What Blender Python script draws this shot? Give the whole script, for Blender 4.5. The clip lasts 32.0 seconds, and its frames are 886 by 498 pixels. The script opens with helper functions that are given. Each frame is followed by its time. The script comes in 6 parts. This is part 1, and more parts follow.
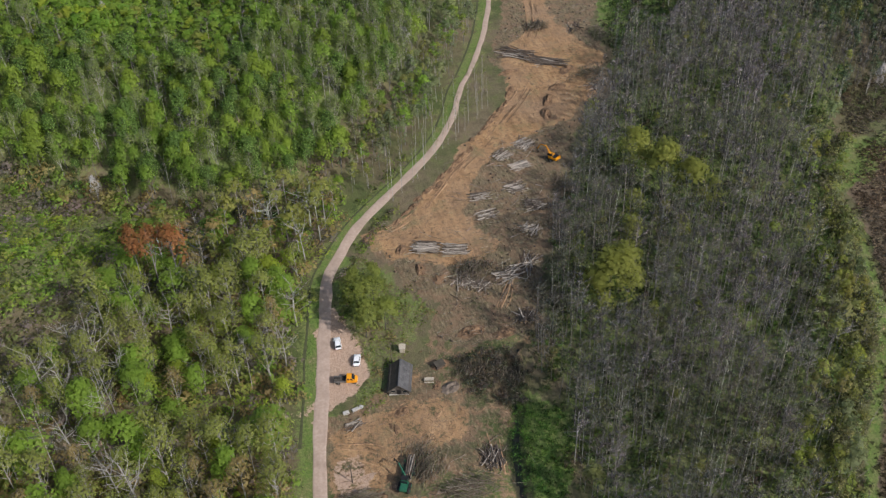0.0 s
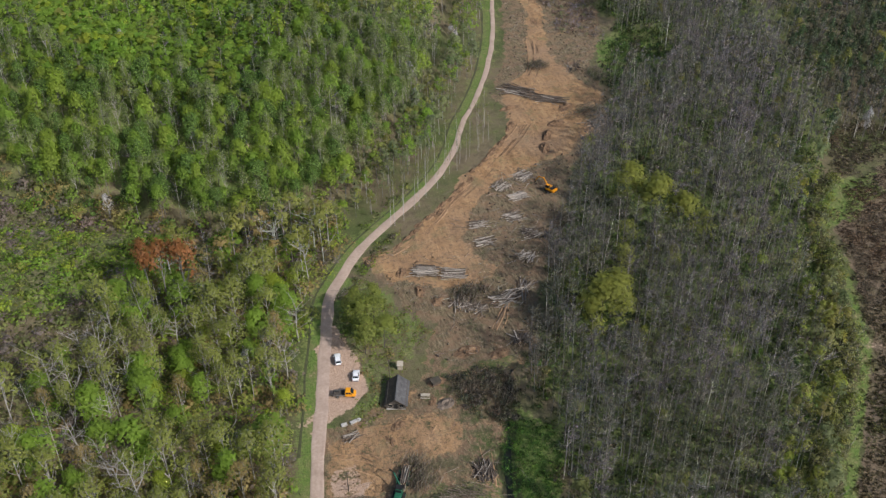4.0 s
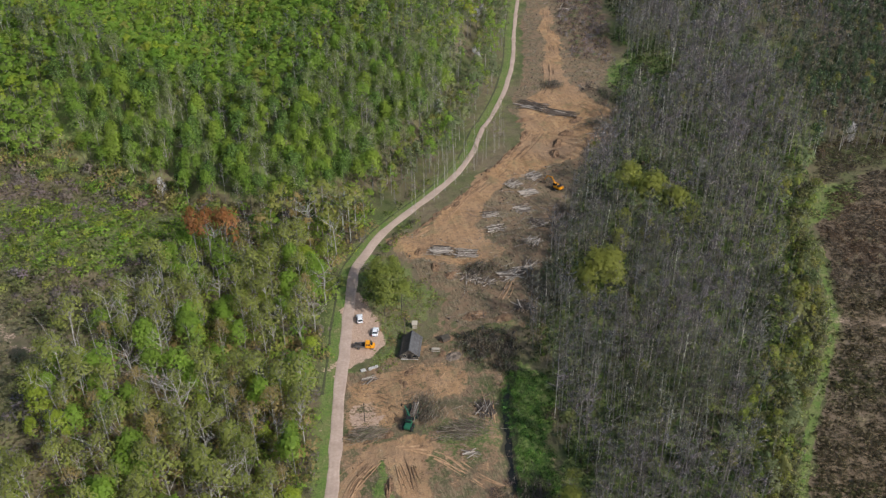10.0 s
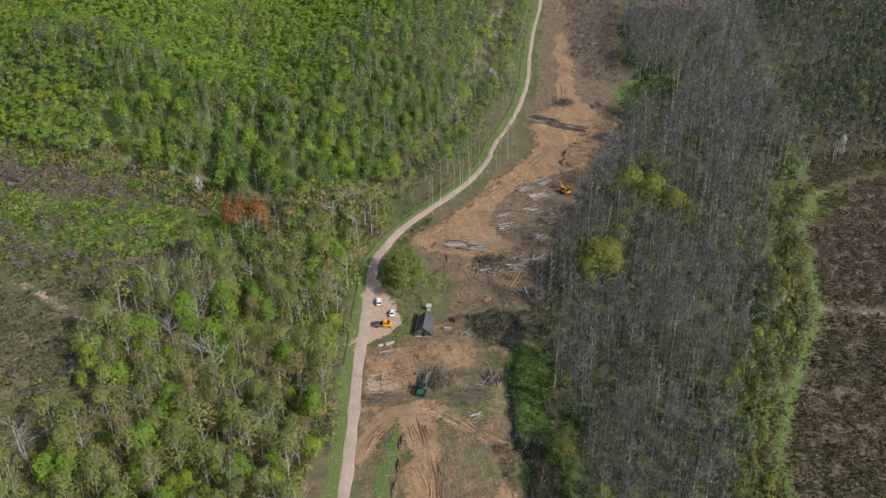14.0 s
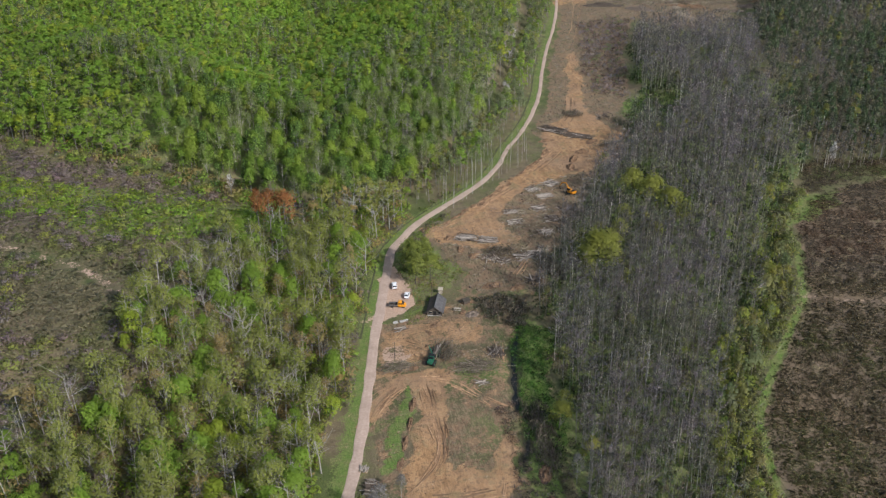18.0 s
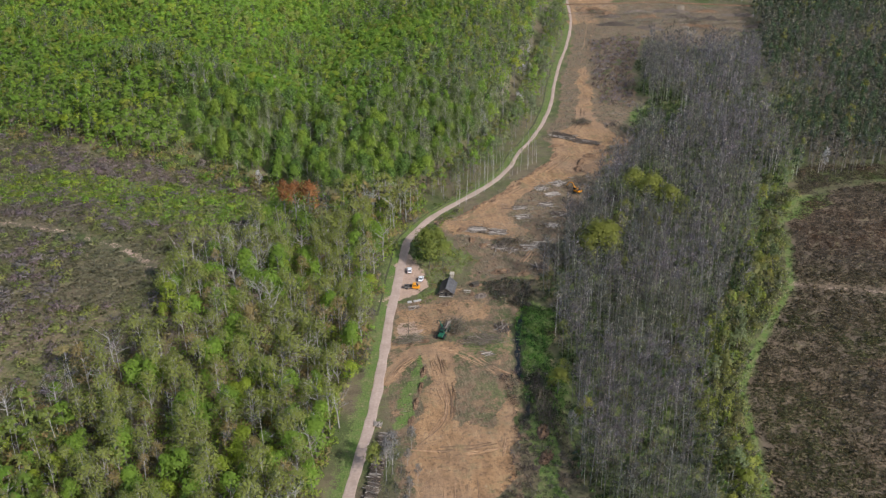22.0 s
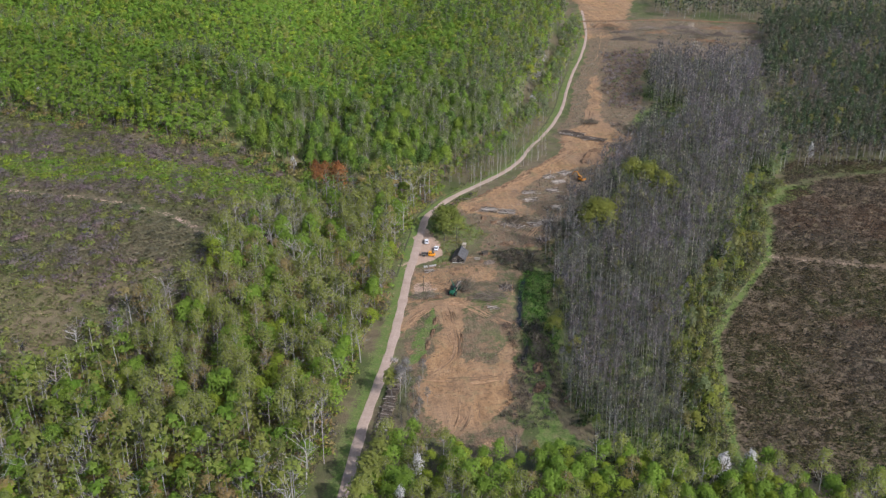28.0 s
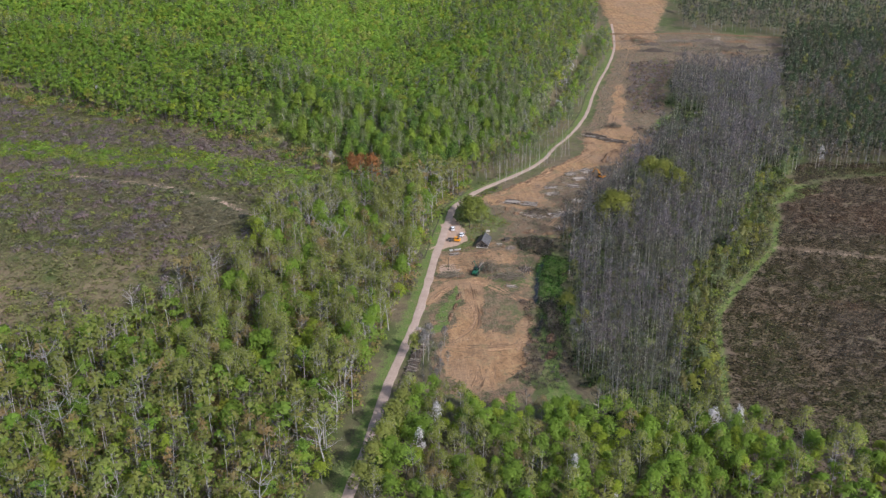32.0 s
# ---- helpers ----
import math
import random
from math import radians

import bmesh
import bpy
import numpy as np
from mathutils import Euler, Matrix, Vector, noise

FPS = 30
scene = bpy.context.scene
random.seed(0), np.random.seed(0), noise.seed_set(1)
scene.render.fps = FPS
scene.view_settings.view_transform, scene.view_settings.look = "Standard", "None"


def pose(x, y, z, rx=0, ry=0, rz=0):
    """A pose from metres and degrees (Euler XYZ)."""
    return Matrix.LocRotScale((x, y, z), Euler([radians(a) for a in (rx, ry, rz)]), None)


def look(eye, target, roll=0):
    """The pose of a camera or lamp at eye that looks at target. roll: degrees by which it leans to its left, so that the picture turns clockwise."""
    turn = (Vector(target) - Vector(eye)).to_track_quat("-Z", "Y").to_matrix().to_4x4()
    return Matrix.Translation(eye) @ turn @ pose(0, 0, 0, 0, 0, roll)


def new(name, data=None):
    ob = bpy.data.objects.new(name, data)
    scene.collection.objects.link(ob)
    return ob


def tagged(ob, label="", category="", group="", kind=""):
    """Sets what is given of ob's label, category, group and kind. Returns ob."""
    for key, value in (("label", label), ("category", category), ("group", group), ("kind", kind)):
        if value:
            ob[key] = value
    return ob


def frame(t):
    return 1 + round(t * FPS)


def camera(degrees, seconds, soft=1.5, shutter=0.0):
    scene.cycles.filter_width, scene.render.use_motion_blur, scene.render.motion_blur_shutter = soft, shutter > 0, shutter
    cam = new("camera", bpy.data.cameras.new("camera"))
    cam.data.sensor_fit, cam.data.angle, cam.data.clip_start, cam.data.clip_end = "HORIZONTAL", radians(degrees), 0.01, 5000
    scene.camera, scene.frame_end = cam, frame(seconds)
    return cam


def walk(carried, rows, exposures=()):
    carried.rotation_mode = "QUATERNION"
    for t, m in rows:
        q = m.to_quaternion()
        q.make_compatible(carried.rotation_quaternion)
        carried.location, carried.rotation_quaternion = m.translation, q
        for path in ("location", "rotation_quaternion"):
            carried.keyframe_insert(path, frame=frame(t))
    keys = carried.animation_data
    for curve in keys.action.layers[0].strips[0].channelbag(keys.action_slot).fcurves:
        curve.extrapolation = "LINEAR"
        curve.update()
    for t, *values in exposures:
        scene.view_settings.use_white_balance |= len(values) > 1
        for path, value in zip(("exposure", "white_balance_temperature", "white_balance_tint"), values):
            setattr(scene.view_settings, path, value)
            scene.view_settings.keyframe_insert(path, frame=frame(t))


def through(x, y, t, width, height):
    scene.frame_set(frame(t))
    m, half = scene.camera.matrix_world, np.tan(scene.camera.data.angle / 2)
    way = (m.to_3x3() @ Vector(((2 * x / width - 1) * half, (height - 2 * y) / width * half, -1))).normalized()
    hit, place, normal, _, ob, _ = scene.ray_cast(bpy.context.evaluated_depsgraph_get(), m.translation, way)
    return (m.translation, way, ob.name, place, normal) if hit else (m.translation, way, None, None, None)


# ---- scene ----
cam = camera(48.51, 32.0, soft=1.35)
EXPOSURE = 0.3
PATH = [  # seconds, x, y, z, yaw, pitch, roll
    (0, 26.42, -196.18, 179.61, -14.975, -39.461, -2.687),
    (0.5, 26.05, -196.12, 180.00, -15.202, -39.196, -2.356),
    (1, 25.66, -196.54, 180.32, -15.477, -38.862, -2.170),
    (1.5, 25.25, -197.41, 180.58, -15.770, -38.616, -1.988),
    (2, 24.84, -198.69, 180.78, -15.924, -38.246, -1.687),
    (2.5, 24.41, -200.33, 180.94, -15.790, -37.910, -1.464),
    (3, 23.97, -202.30, 181.06, -15.614, -37.565, -1.243),
    (3.5, 23.53, -204.56, 181.15, -15.403, -37.203, -1.120),
    (5.5, 21.70, -215.96, 181.21, -14.576, -36.122, -0.883),
    (6, 21.24, -219.26, 181.18, -14.423, -35.867, -0.875),
    (6.5, 20.77, -222.70, 181.14, -14.252, -35.630, -0.825),
    (7, 20.31, -226.25, 181.09, -14.071, -35.353, -0.760),
    (7.5, 19.85, -229.90, 181.03, -13.909, -35.048, -0.782),
    (8, 19.39, -233.63, 180.96, -13.720, -34.734, -0.769),
    (8.5, 18.93, -237.42, 180.89, -13.537, -34.400, -0.731),
    (9, 18.48, -241.27, 180.82, -13.315, -34.059, -0.752),
    (9.5, 18.03, -245.16, 180.75, -13.138, -33.729, -0.734),
    (10, 17.58, -249.07, 180.68, -12.996, -33.408, -0.742),
    (10.5, 17.14, -253.01, 180.61, -12.837, -33.087, -0.741),
    (11, 16.71, -256.96, 180.54, -12.654, -32.754, -0.754),
    (11.5, 16.28, -260.92, 180.48, -12.423, -32.429, -0.836),
    (12, 15.86, -264.88, 180.42, -12.209, -32.094, -0.858),
    (12.5, 15.44, -268.84, 180.36, -12.012, -31.764, -0.890),
    (13, 15.04, -272.79, 180.30, -11.804, -31.441, -0.872),
    (13.5, 14.64, -276.73, 180.25, -11.570, -31.144, -0.879),
    (14, 14.25, -280.66, 180.19, -11.321, -30.839, -0.912),
    (14.5, 13.86, -284.58, 180.14, -11.090, -30.554, -0.950),
    (16.5, 12.42, -300.18, 179.95, -10.299, -29.559, -0.996),
    (17, 12.08, -304.06, 179.90, -10.250, -29.324, -1.018),
    (17.5, 11.75, -307.94, 179.85, -10.130, -29.060, -1.001),
    (18, 11.44, -311.82, 179.79, -9.936, -28.824, -0.967),
    (18.5, 11.13, -315.71, 179.73, -9.739, -28.571, -0.980),
    (19, 10.83, -319.60, 179.67, -9.618, -28.352, -0.927),
    (19.5, 10.55, -323.50, 179.60, -9.496, -28.110, -0.948),
    (20, 10.27, -327.42, 179.53, -9.333, -27.898, -0.870),
    (20.5, 10.01, -331.36, 179.45, -9.165, -27.690, -0.892),
    (21, 9.76, -335.32, 179.36, -8.908, -27.514, -0.893),
    (21.5, 9.52, -339.30, 179.27, -8.731, -27.334, -0.801),
    (22, 9.29, -343.31, 179.17, -8.582, -27.124, -0.851),
    (22.5, 9.08, -347.34, 179.06, -8.449, -26.909, -0.803),
    (23, 8.88, -351.42, 178.95, -8.304, -26.671, -0.832),
    (23.5, 8.70, -355.52, 178.83, -8.148, -26.435, -0.811),
    (24, 8.53, -359.66, 178.70, -8.008, -26.324, -0.823),
    (24.5, 8.38, -363.83, 178.57, -7.882, -26.204, -0.785),
    (25, 8.25, -368.04, 178.43, -7.727, -26.113, -0.787),
    (25.5, 8.13, -372.29, 178.29, -7.521, -25.997, -0.843),
    (26, 8.03, -376.57, 178.15, -7.345, -25.895, -0.778),
    (26.5, 7.95, -380.88, 178.01, -7.172, -25.785, -0.768),
    (28.5, 7.84, -398.33, 177.47, -6.689, -25.140, -0.854),
    (29, 7.87, -402.72, 177.35, -6.576, -24.959, -0.842),
    (29.5, 7.93, -407.11, 177.25, -6.231, -24.814, -0.820),
    (30, 8.02, -411.47, 177.17, -5.829, -24.666, -0.861),
    (30.5, 8.14, -415.81, 177.11, -5.470, -24.588, -0.849),
    (31, 8.29, -420.11, 177.08, -5.074, -24.439, -0.771),
    (31.5, 8.47, -424.35, 177.08, -4.763, -24.292, -0.758),
    (32, 8.69, -428.51, 177.12, -4.483, -24.165, -0.721),
]
walk(cam, [(t, pose(x, y, z, 90 + p, 0, w) @ pose(0, 0, 0, 0, 0, r)) for t, x, y, z, w, p, r in PATH],
     exposures=[(0, EXPOSURE - 0.06, 6400, 10), (11, EXPOSURE, 6350, 9.5), (22, EXPOSURE + 0.08, 6200, 11), (32, EXPOSURE + 0.12, 6050, 14)])

# ---- light: spring sun behind the flight, clear sky ----
SUN_WAY = Vector((0.58, -0.81, 0.0)).normalized() * math.cos(radians(36)) + Vector((0, 0, math.sin(radians(36))))
world = bpy.data.worlds.new("world")
scene.world = world
world.use_nodes = True
sky = world.node_tree.nodes.new("ShaderNodeTexSky")
sky.sky_type, sky.sun_disc = "NISHITA", False
sky.sun_elevation, sky.sun_rotation = radians(36), math.atan2(0.58, -0.81)
sky.dust_density = 2.0
background = world.node_tree.nodes["Background"]
background.inputs["Strength"].default_value = 0.115
world.node_tree.links.new(sky.outputs[0], background.inputs["Color"])
sun = new("sun", bpy.data.lights.new("sun", "SUN"))
sun.data.energy, sun.data.angle, sun.data.color = 3.6, radians(0.5), (1.0, 0.96, 0.94)
sun.matrix_world = look(tuple(SUN_WAY * 800), (0, 0, 0))


# ---- materials ----
class Nodes:
    """Short hand for building one material."""

    def __init__(self, name, rough=0.85, metal=0.0):
        self.mat = bpy.data.materials.new(name)
        self.mat.use_nodes = True
        self.t = self.mat.node_tree
        self.shader = self.t.nodes["Principled BSDF"]
        self.shader.inputs["Roughness"].default_value = rough
        self.shader.inputs["Metallic"].default_value = metal
        self.shader.inputs["Specular IOR Level"].default_value = 0.25

    def put(self, socket, value):
        if hasattr(value, "is_output"):
            self.t.links.new(value, socket)
        elif isinstance(value, tuple) and len(value) == 3:
            socket.default_value = (*value, 1.0)
        else:
            socket.default_value = value

    def coords(self):
        return self.t.nodes.new("ShaderNodeTexCoord").outputs["Object"]

    def noise(self, scale, detail=4.0, rough=0.6, at=None):
        n = self.t.nodes.new("ShaderNodeTexNoise")
        n.inputs["Scale"].default_value, n.inputs["Detail"].default_value, n.inputs["Roughness"].default_value = scale, detail, rough
        self.t.links.new(at or self.coords(), n.inputs["Vector"])
        return n.outputs["Fac"]

    def ramp(self, fac, *stops):
        n = self.t.nodes.new("ShaderNodeValToRGB")
        while len(n.color_ramp.elements) < len(stops):
            n.color_ramp.elements.new(0.5)
        for e, (p, c) in zip(n.color_ramp.elements, stops):
            e.position, e.color = p, (*c, 1) if isinstance(c, tuple) else (c, c, c, 1)
        self.t.links.new(fac, n.inputs[0])
        return n.outputs[0]

    def mix(self, fac, a, b, way="MIX"):
        n = self.t.nodes.new("ShaderNodeMix")
        n.data_type, n.blend_type = "RGBA", way
        self.put(n.inputs[0], fac), self.put(n.inputs[6], a), self.put(n.inputs[7], b)
        return n.outputs[2]

    def math(self, op, a, b=0.0, c=0.0):
        n = self.t.nodes.new("ShaderNodeMath")
        n.operation = op
        self.put(n.inputs[0], a), self.put(n.inputs[1], b), self.put(n.inputs[2], c)
        return n.outputs[0]

    def attribute(self, name, out="Color"):
        n = self.t.nodes.new("ShaderNodeAttribute")
        n.attribute_name = name
        return n.outputs[out]

    def split(self, colour):
        n = self.t.nodes.new("ShaderNodeSeparateColor")
        self.t.links.new(colour, n.inputs[0])
        return n.outputs

    def bump(self, height, strength, distance):
        n = self.t.nodes.new("ShaderNodeBump")
        n.inputs["Strength"].default_value, n.inputs["Distance"].default_value = strength, distance
        self.t.links.new(height, n.inputs["Height"])
        self.t.links.new(n.outputs[0], self.shader.inputs["Normal"])

    def base(self, colour):
        self.put(self.shader.inputs["Base Color"], colour)
        return self.mat


def stretched(n, x, y, z, turn=0.0):
    m = n.t.nodes.new("ShaderNodeMapping")
    m.inputs["Scale"].default_value = (x, y, z)
    m.inputs["Rotation"].default_value = (0, 0, radians(turn))
    n.t.links.new(n.coords(), m.inputs["Vector"])
    return m.outputs[0]


def ground_material():
    n = Nodes("ground_cover", 0.95)
    dirt, grass, slash = n.split(n.attribute("cover"))[:3]
    pale, heath, wet = n.split(n.attribute("cover_b"))[:3]
    big, mid, fine = n.noise(0.035, 5), n.noise(0.22, 6, 0.7), n.noise(1.4, 5, 0.7)
    streak = n.noise(1.0, 5, 0.65, stretched(n, 0.5, 0.06, 0.3, -32))

    def edge(mask, amount=0.9):
        rough = n.math("ADD", n.math("MULTIPLY", n.math("SUBTRACT", mid, 0.5), amount * 2.2), n.math("MULTIPLY", n.math("SUBTRACT", fine, 0.5), amount * 1.8))
        return n.ramp(n.math("ADD", mask, rough), (0.36, 0.0), (0.64, 1.0))

    floor = n.ramp(mid, (0.3, (0.085, 0.070, 0.042)), (0.52, (0.160, 0.126, 0.076)), (0.72, (0.130, 0.140, 0.046)))
    floor = n.mix(n.ramp(big, (0.42, 0.0), (0.62, 0.75)), floor, n.ramp(fine, (0.3, (0.035, 0.060, 0.012)), (0.7, (0.075, 0.120, 0.024))))
    earth_heath = n.ramp(mid, (0.3, (0.110, 0.084, 0.058)), (0.52, (0.155, 0.118, 0.078)), (0.72, (0.145, 0.140, 0.062)))
    earth_heath = n.mix(n.ramp(big, (0.45, 0.0), (0.65, 0.7)), earth_heath, (0.175, 0.125, 0.075))
    soil = n.ramp(n.mix(0.6, streak, mid), (0.34, (0.185, 0.105, 0.050)), (0.5, (0.340, 0.202, 0.097)), (0.66, (0.48, 0.310, 0.155)))
    soil = n.mix(n.ramp(n.noise(0.75, 6, 0.75), (0.38, 0.8), (0.49, 0.0)), soil, (0.120, 0.075, 0.046))
    soil = n.mix(n.ramp(n.noise(0.11, 5, 0.7), (0.54, 0.0), (0.66, 0.7)), soil, (0.130, 0.118, 0.050))
    soil = n.mix(n.ramp(big, (0.4, 0.0), (0.66, 0.6)), soil, (0.27, 0.185, 0.120))
    brush = n.ramp(n.noise(1.0, 6, 0.75, stretched(n, 1.6, 0.4, 0.5, 55)), (0.3, (0.060, 0.044, 0.028)), (0.48, (0.145, 0.110, 0.064)), (0.68, (0.29, 0.230, 0.138)))
    brush = n.mix(n.ramp(mid, (0.46, 0.0), (0.60, 0.75)), brush, (0.205, 0.128, 0.078))
    turf = n.ramp(fine, (0.28, (0.048, 0.095, 0.018)), (0.5, (0.100, 0.170, 0.032)), (0.75, (0.180, 0.225, 0.055)))
    turf = n.mix(n.ramp(mid, (0.42, 0.05), (0.62, 0.62)), turf, n.ramp(fine, (0.3, (0.135, 0.120, 0.052)), (0.7, (0.250, 0.215, 0.110))))
    gravel = n.ramp(fine, (0.3, (0.34, 0.225, 0.155)), (0.7, (0.50, 0.365, 0.270)))
    colour = n.mix(edge(heath, 0.5), floor, earth_heath)
    colour = n.mix(edge(grass), colour, turf)
    colour = n.mix(edge(slash), colour, brush)
    colour = n.mix(edge(dirt), colour, soil)
    colour = n.mix(edge(pale, 0.9), colour, gravel)
    colour = n.mix(n.math("MULTIPLY", edge(wet, 0.5), 0.75), colour, (0.030, 0.026, 0.020))
    n.bump(n.math("ADD", fine, n.math("MULTIPLY", streak, 1.2)), 0.8, 0.4)
    return n.base(colour)


def mottled(name, dark, light, scale=3.0, rough=0.8, metal=0.0, bump=0.3, depth=0.03, vary=0.25, contrast=(0.3, 0.7)):
    """A surface with grain at two sizes, and some difference from object to object."""
    n = Nodes(name, rough, metal)
    colour = n.ramp(n.noise(scale, 5), (contrast[0], dark), (contrast[1], light))
    colour = n.mix(n.ramp(n.noise(scale * 0.17, 3), (0.4, 0.0), (0.75, 0.45)), colour, tuple(0.6 * v for v in dark))
    shade = n.math("MULTIPLY_ADD", n.t.nodes.new("ShaderNodeObjectInfo").outputs["Random"], vary, 1.0 - vary / 2)
    if bump:
        n.bump(n.noise(scale * 2.5, 4), bump, depth)
    return n.base(n.mix(1.0, colour, shade, "MULTIPLY"))


def leaf_material(name, through=0.5, rough=0.6, fleck_scale=1.1, gaps=0.3):
    """Clumps of leaves or twigs: tinted by the plant, with a difference from clump to clump; light shines through them and between them."""
    n = Nodes(name, rough)
    tint = n.attribute("tint")
    island = n.t.nodes.new("ShaderNodeNewGeometry").outputs["Random Per Island"]
    one = n.t.nodes.new("ShaderNodeObjectInfo").outputs["Random"]
    shade = n.math("MULTIPLY", n.math("MULTIPLY_ADD", island, 0.2, 0.9), n.math("MULTIPLY_ADD", one, 0.3, 0.85))
    fleck = n.ramp(n.noise(fleck_scale, 3, 0.7), (0.32, 0.90), (0.66, 1.08))
    colour = n.mix(1.0, n.mix(1.0, tint, shade, "MULTIPLY"), fleck, "MULTIPLY")
    n.base(colour)

    def blended(share, first, second):
        both = n.t.nodes.new("ShaderNodeMixShader")
        both.inputs[0].default_value = share
        n.t.links.new(first, both.inputs[1])
        n.t.links.new(second, both.inputs[2])
        return both.outputs[0]

    glow = n.t.nodes.new("ShaderNodeBsdfTranslucent")
    n.t.links.new(colour, glow.inputs["Color"])
    holes = n.t.nodes.new("ShaderNodeBsdfTransparent")
    surface = blended(gaps, blended(through, n.shader.outputs[0], glow.outputs[0]), holes.outputs[0])
    n.t.links.new(surface, n.t.nodes["Material Output"].inputs["Surface"])
    return n.mat


def tint_material(name, rough=0.9):
    n = Nodes(name, rough)
    tint = n.attribute("tint")
    grain = n.ramp(n.noise(2.2, 4), (0.3, 0.6), (0.7, 1.15))
    return n.base(n.mix(1.0, tint, grain, "MULTIPLY"))


GROUND = ground_material()
LEAF = leaf_material("leaves", gaps=0.32)
TWIG = leaf_material("twigs", 0.45, 0.9, 0.4, 0.50)
BARK = tint_material("bark")
GRAVEL = mottled("gravel_road", (0.41, 0.300, 0.232), (0.56, 0.435, 0.350), 1.3, 0.95, bump=0.15, depth=0.02, contrast=(0.25, 0.75))
TURFED = mottled("trodden_earth", (0.20, 0.155, 0.105), (0.33, 0.27, 0.19), 0.8, 0.95)

# ---- shape of the land ----
LATTICE = np.random.default_rng(7).random((256, 256))


def drift(x, y, size, octaves=3, shift=0.0):
    """Smooth random field between -1 and 1; its largest lumps are size metres across."""
    total, weight, amp = 0.0, 0.0, 1.0
    for k in range(octaves):
        u, v = np.asarray(x) / size * 2**k + 17.3 * k + shift, np.asarray(y) / size * 2**k + 5.1 * k + shift * 1.7
        i, j = np.floor(u).astype(int), np.floor(v).astype(int)
        a, b = u - i, v - j
        a, b = a * a * (3 - 2 * a), b * b * (3 - 2 * b)
        pick = lambda p, q: LATTICE[p % 256, q % 256]
        low = pick(i, j) * (1 - a) + pick(i + 1, j) * a
        high = pick(i, j + 1) * (1 - a) + pick(i + 1, j + 1) * a
        total, weight, amp = total + amp * (low * (1 - b) + high * b), weight + amp, amp * 0.5
    return total / weight * 2 - 1


def along(x, y, line):
    """Distance from a line of points, signed: positive to its left."""
    x, y = np.asarray(x, float), np.asarray(y, float)
    best, sign = np.full(x.shape, 1e9), np.ones(x.shape)
    for (ax, ay), (bx, by) in zip(line, line[1:]):
        dx, dy = bx - ax, by - ay
        s = np.clip(((x - ax) * dx + (y - ay) * dy) / (dx * dx + dy * dy), 0, 1)
        d = np.hypot(x - ax - s * dx, y - ay - s * dy)
        side = dx * (y - ay) - dy * (x - ax)
        near = d < best
        best, sign = np.where(near, d, best), np.where(near, np.sign(side), sign)
    return best * sign


def inside(x, y, area):
    x, y = np.asarray(x, float), np.asarray(y, float)
    odd = np.zeros(x.shape, bool)
    for (ax, ay), (bx, by) in zip(area, area[1:] + area[:1]):
        cross = (ay > y) != (by > y)
        odd ^= cross & (x < (bx - ax) * (y - ay) / ((by - ay) or 1e-9) + ax)
    return odd


def smooth(v, a, b):
    s = np.clip((v - a) / (b - a), 0, 1)
    return s * s * (3 - 2 * s)


HILL_FOOT = [(-900, 430), (-228, 215), (-157, 150), (-89, 97), (-58, 84), (-39, 76), (-19, 70), (-5, 65), (12, 50), (58, 54), (90, 92), (112, 125), (128, 160), (150, 220), (175, 290), (205, 380), (230, 480), (300, 1200)]
ROAD = [(-26, -300), (-10, -235), (-1, -201), (6, -171), (12, -144), (19, -118), (24, -99), (30, -71), (35, -45), (39, -28), (42, -14), (45, -2), (48, 11), (54, 22), (62, 33),
        (73, 44), (85, 55), (98, 69), (107, 83), (114, 98), (124, 114), (136, 137), (148, 166), (160, 203), (174, 243), (188, 279), (206, 333), (216, 372), (228, 430)]


def ground_z(x, y):
    x, y = np.asarray(x, float), np.asarray(y, float)
    d = along(x, y, HILL_FOOT)
    up, road = np.maximum(d, 0), np.abs(along(x, y, ROAD))
    shelf = 16.5 * smooth(-x, -22, 46) * smooth(y, -112, -50) * smooth(road, 10, 55)
    shelf = shelf * (1 - 0.62 * np.exp(-(((x + 16) / 42) ** 2) - ((y - 68) / 26) ** 2))
    hill = 15 * (1 - np.exp(-((up / 26) ** 1.3))) + 36 * smooth(up, 150, 400) + 3 * np.exp(-(((up - 62) / 26) ** 2)) - 11 * np.exp(-(((up - 122) / 30) ** 2))
    hill = hill * (1 + 0.2 * drift(x, y, 170, 2))
    far = 46 * smooth(y, 360, 900) * smooth(x, 120, 330)
    low = drift(x, y, 60, 2, 3.0) * 0.5 * smooth(road, 2, 14)
    return shelf + hill + far * (d < 0) + low


# ---- what covers the ground ----
UPPER = [(61, 28), (74, 31), (87, 44), (98, 56), (112, 70), (124, 83), (133, 96), (131, 114), (138, 128), (152, 160), (164, 203), (178, 243), (192, 279), (208, 333), (222, 396), (274, 384), (348, 356),
         (331, 306), (273, 259), (248, 292), (232, 262), (212, 215), (192, 150), (174, 122), (173, 98), (159, 77), (143, 60), (132, 43), (119, 19), (110, 3), (106, -10), (98, -24), (86, -26), (76, -26), (70, -20), (74, -8), (67, 4), (66, 16)]
DIRT_BAND = [(60, 27), (75, 31), (87, 44), (112, 70), (133, 96), (134, 110), (141, 124), (152, 132), (158, 150), (166, 172), (181, 230), (187, 232), (174, 175), (166, 148), (166, 128), (172, 104), (158, 80), (144, 68),
             (128, 63), (112, 56), (101, 43), (93, 29), (99, 14), (96, 7), (80, 7), (70, 14)]
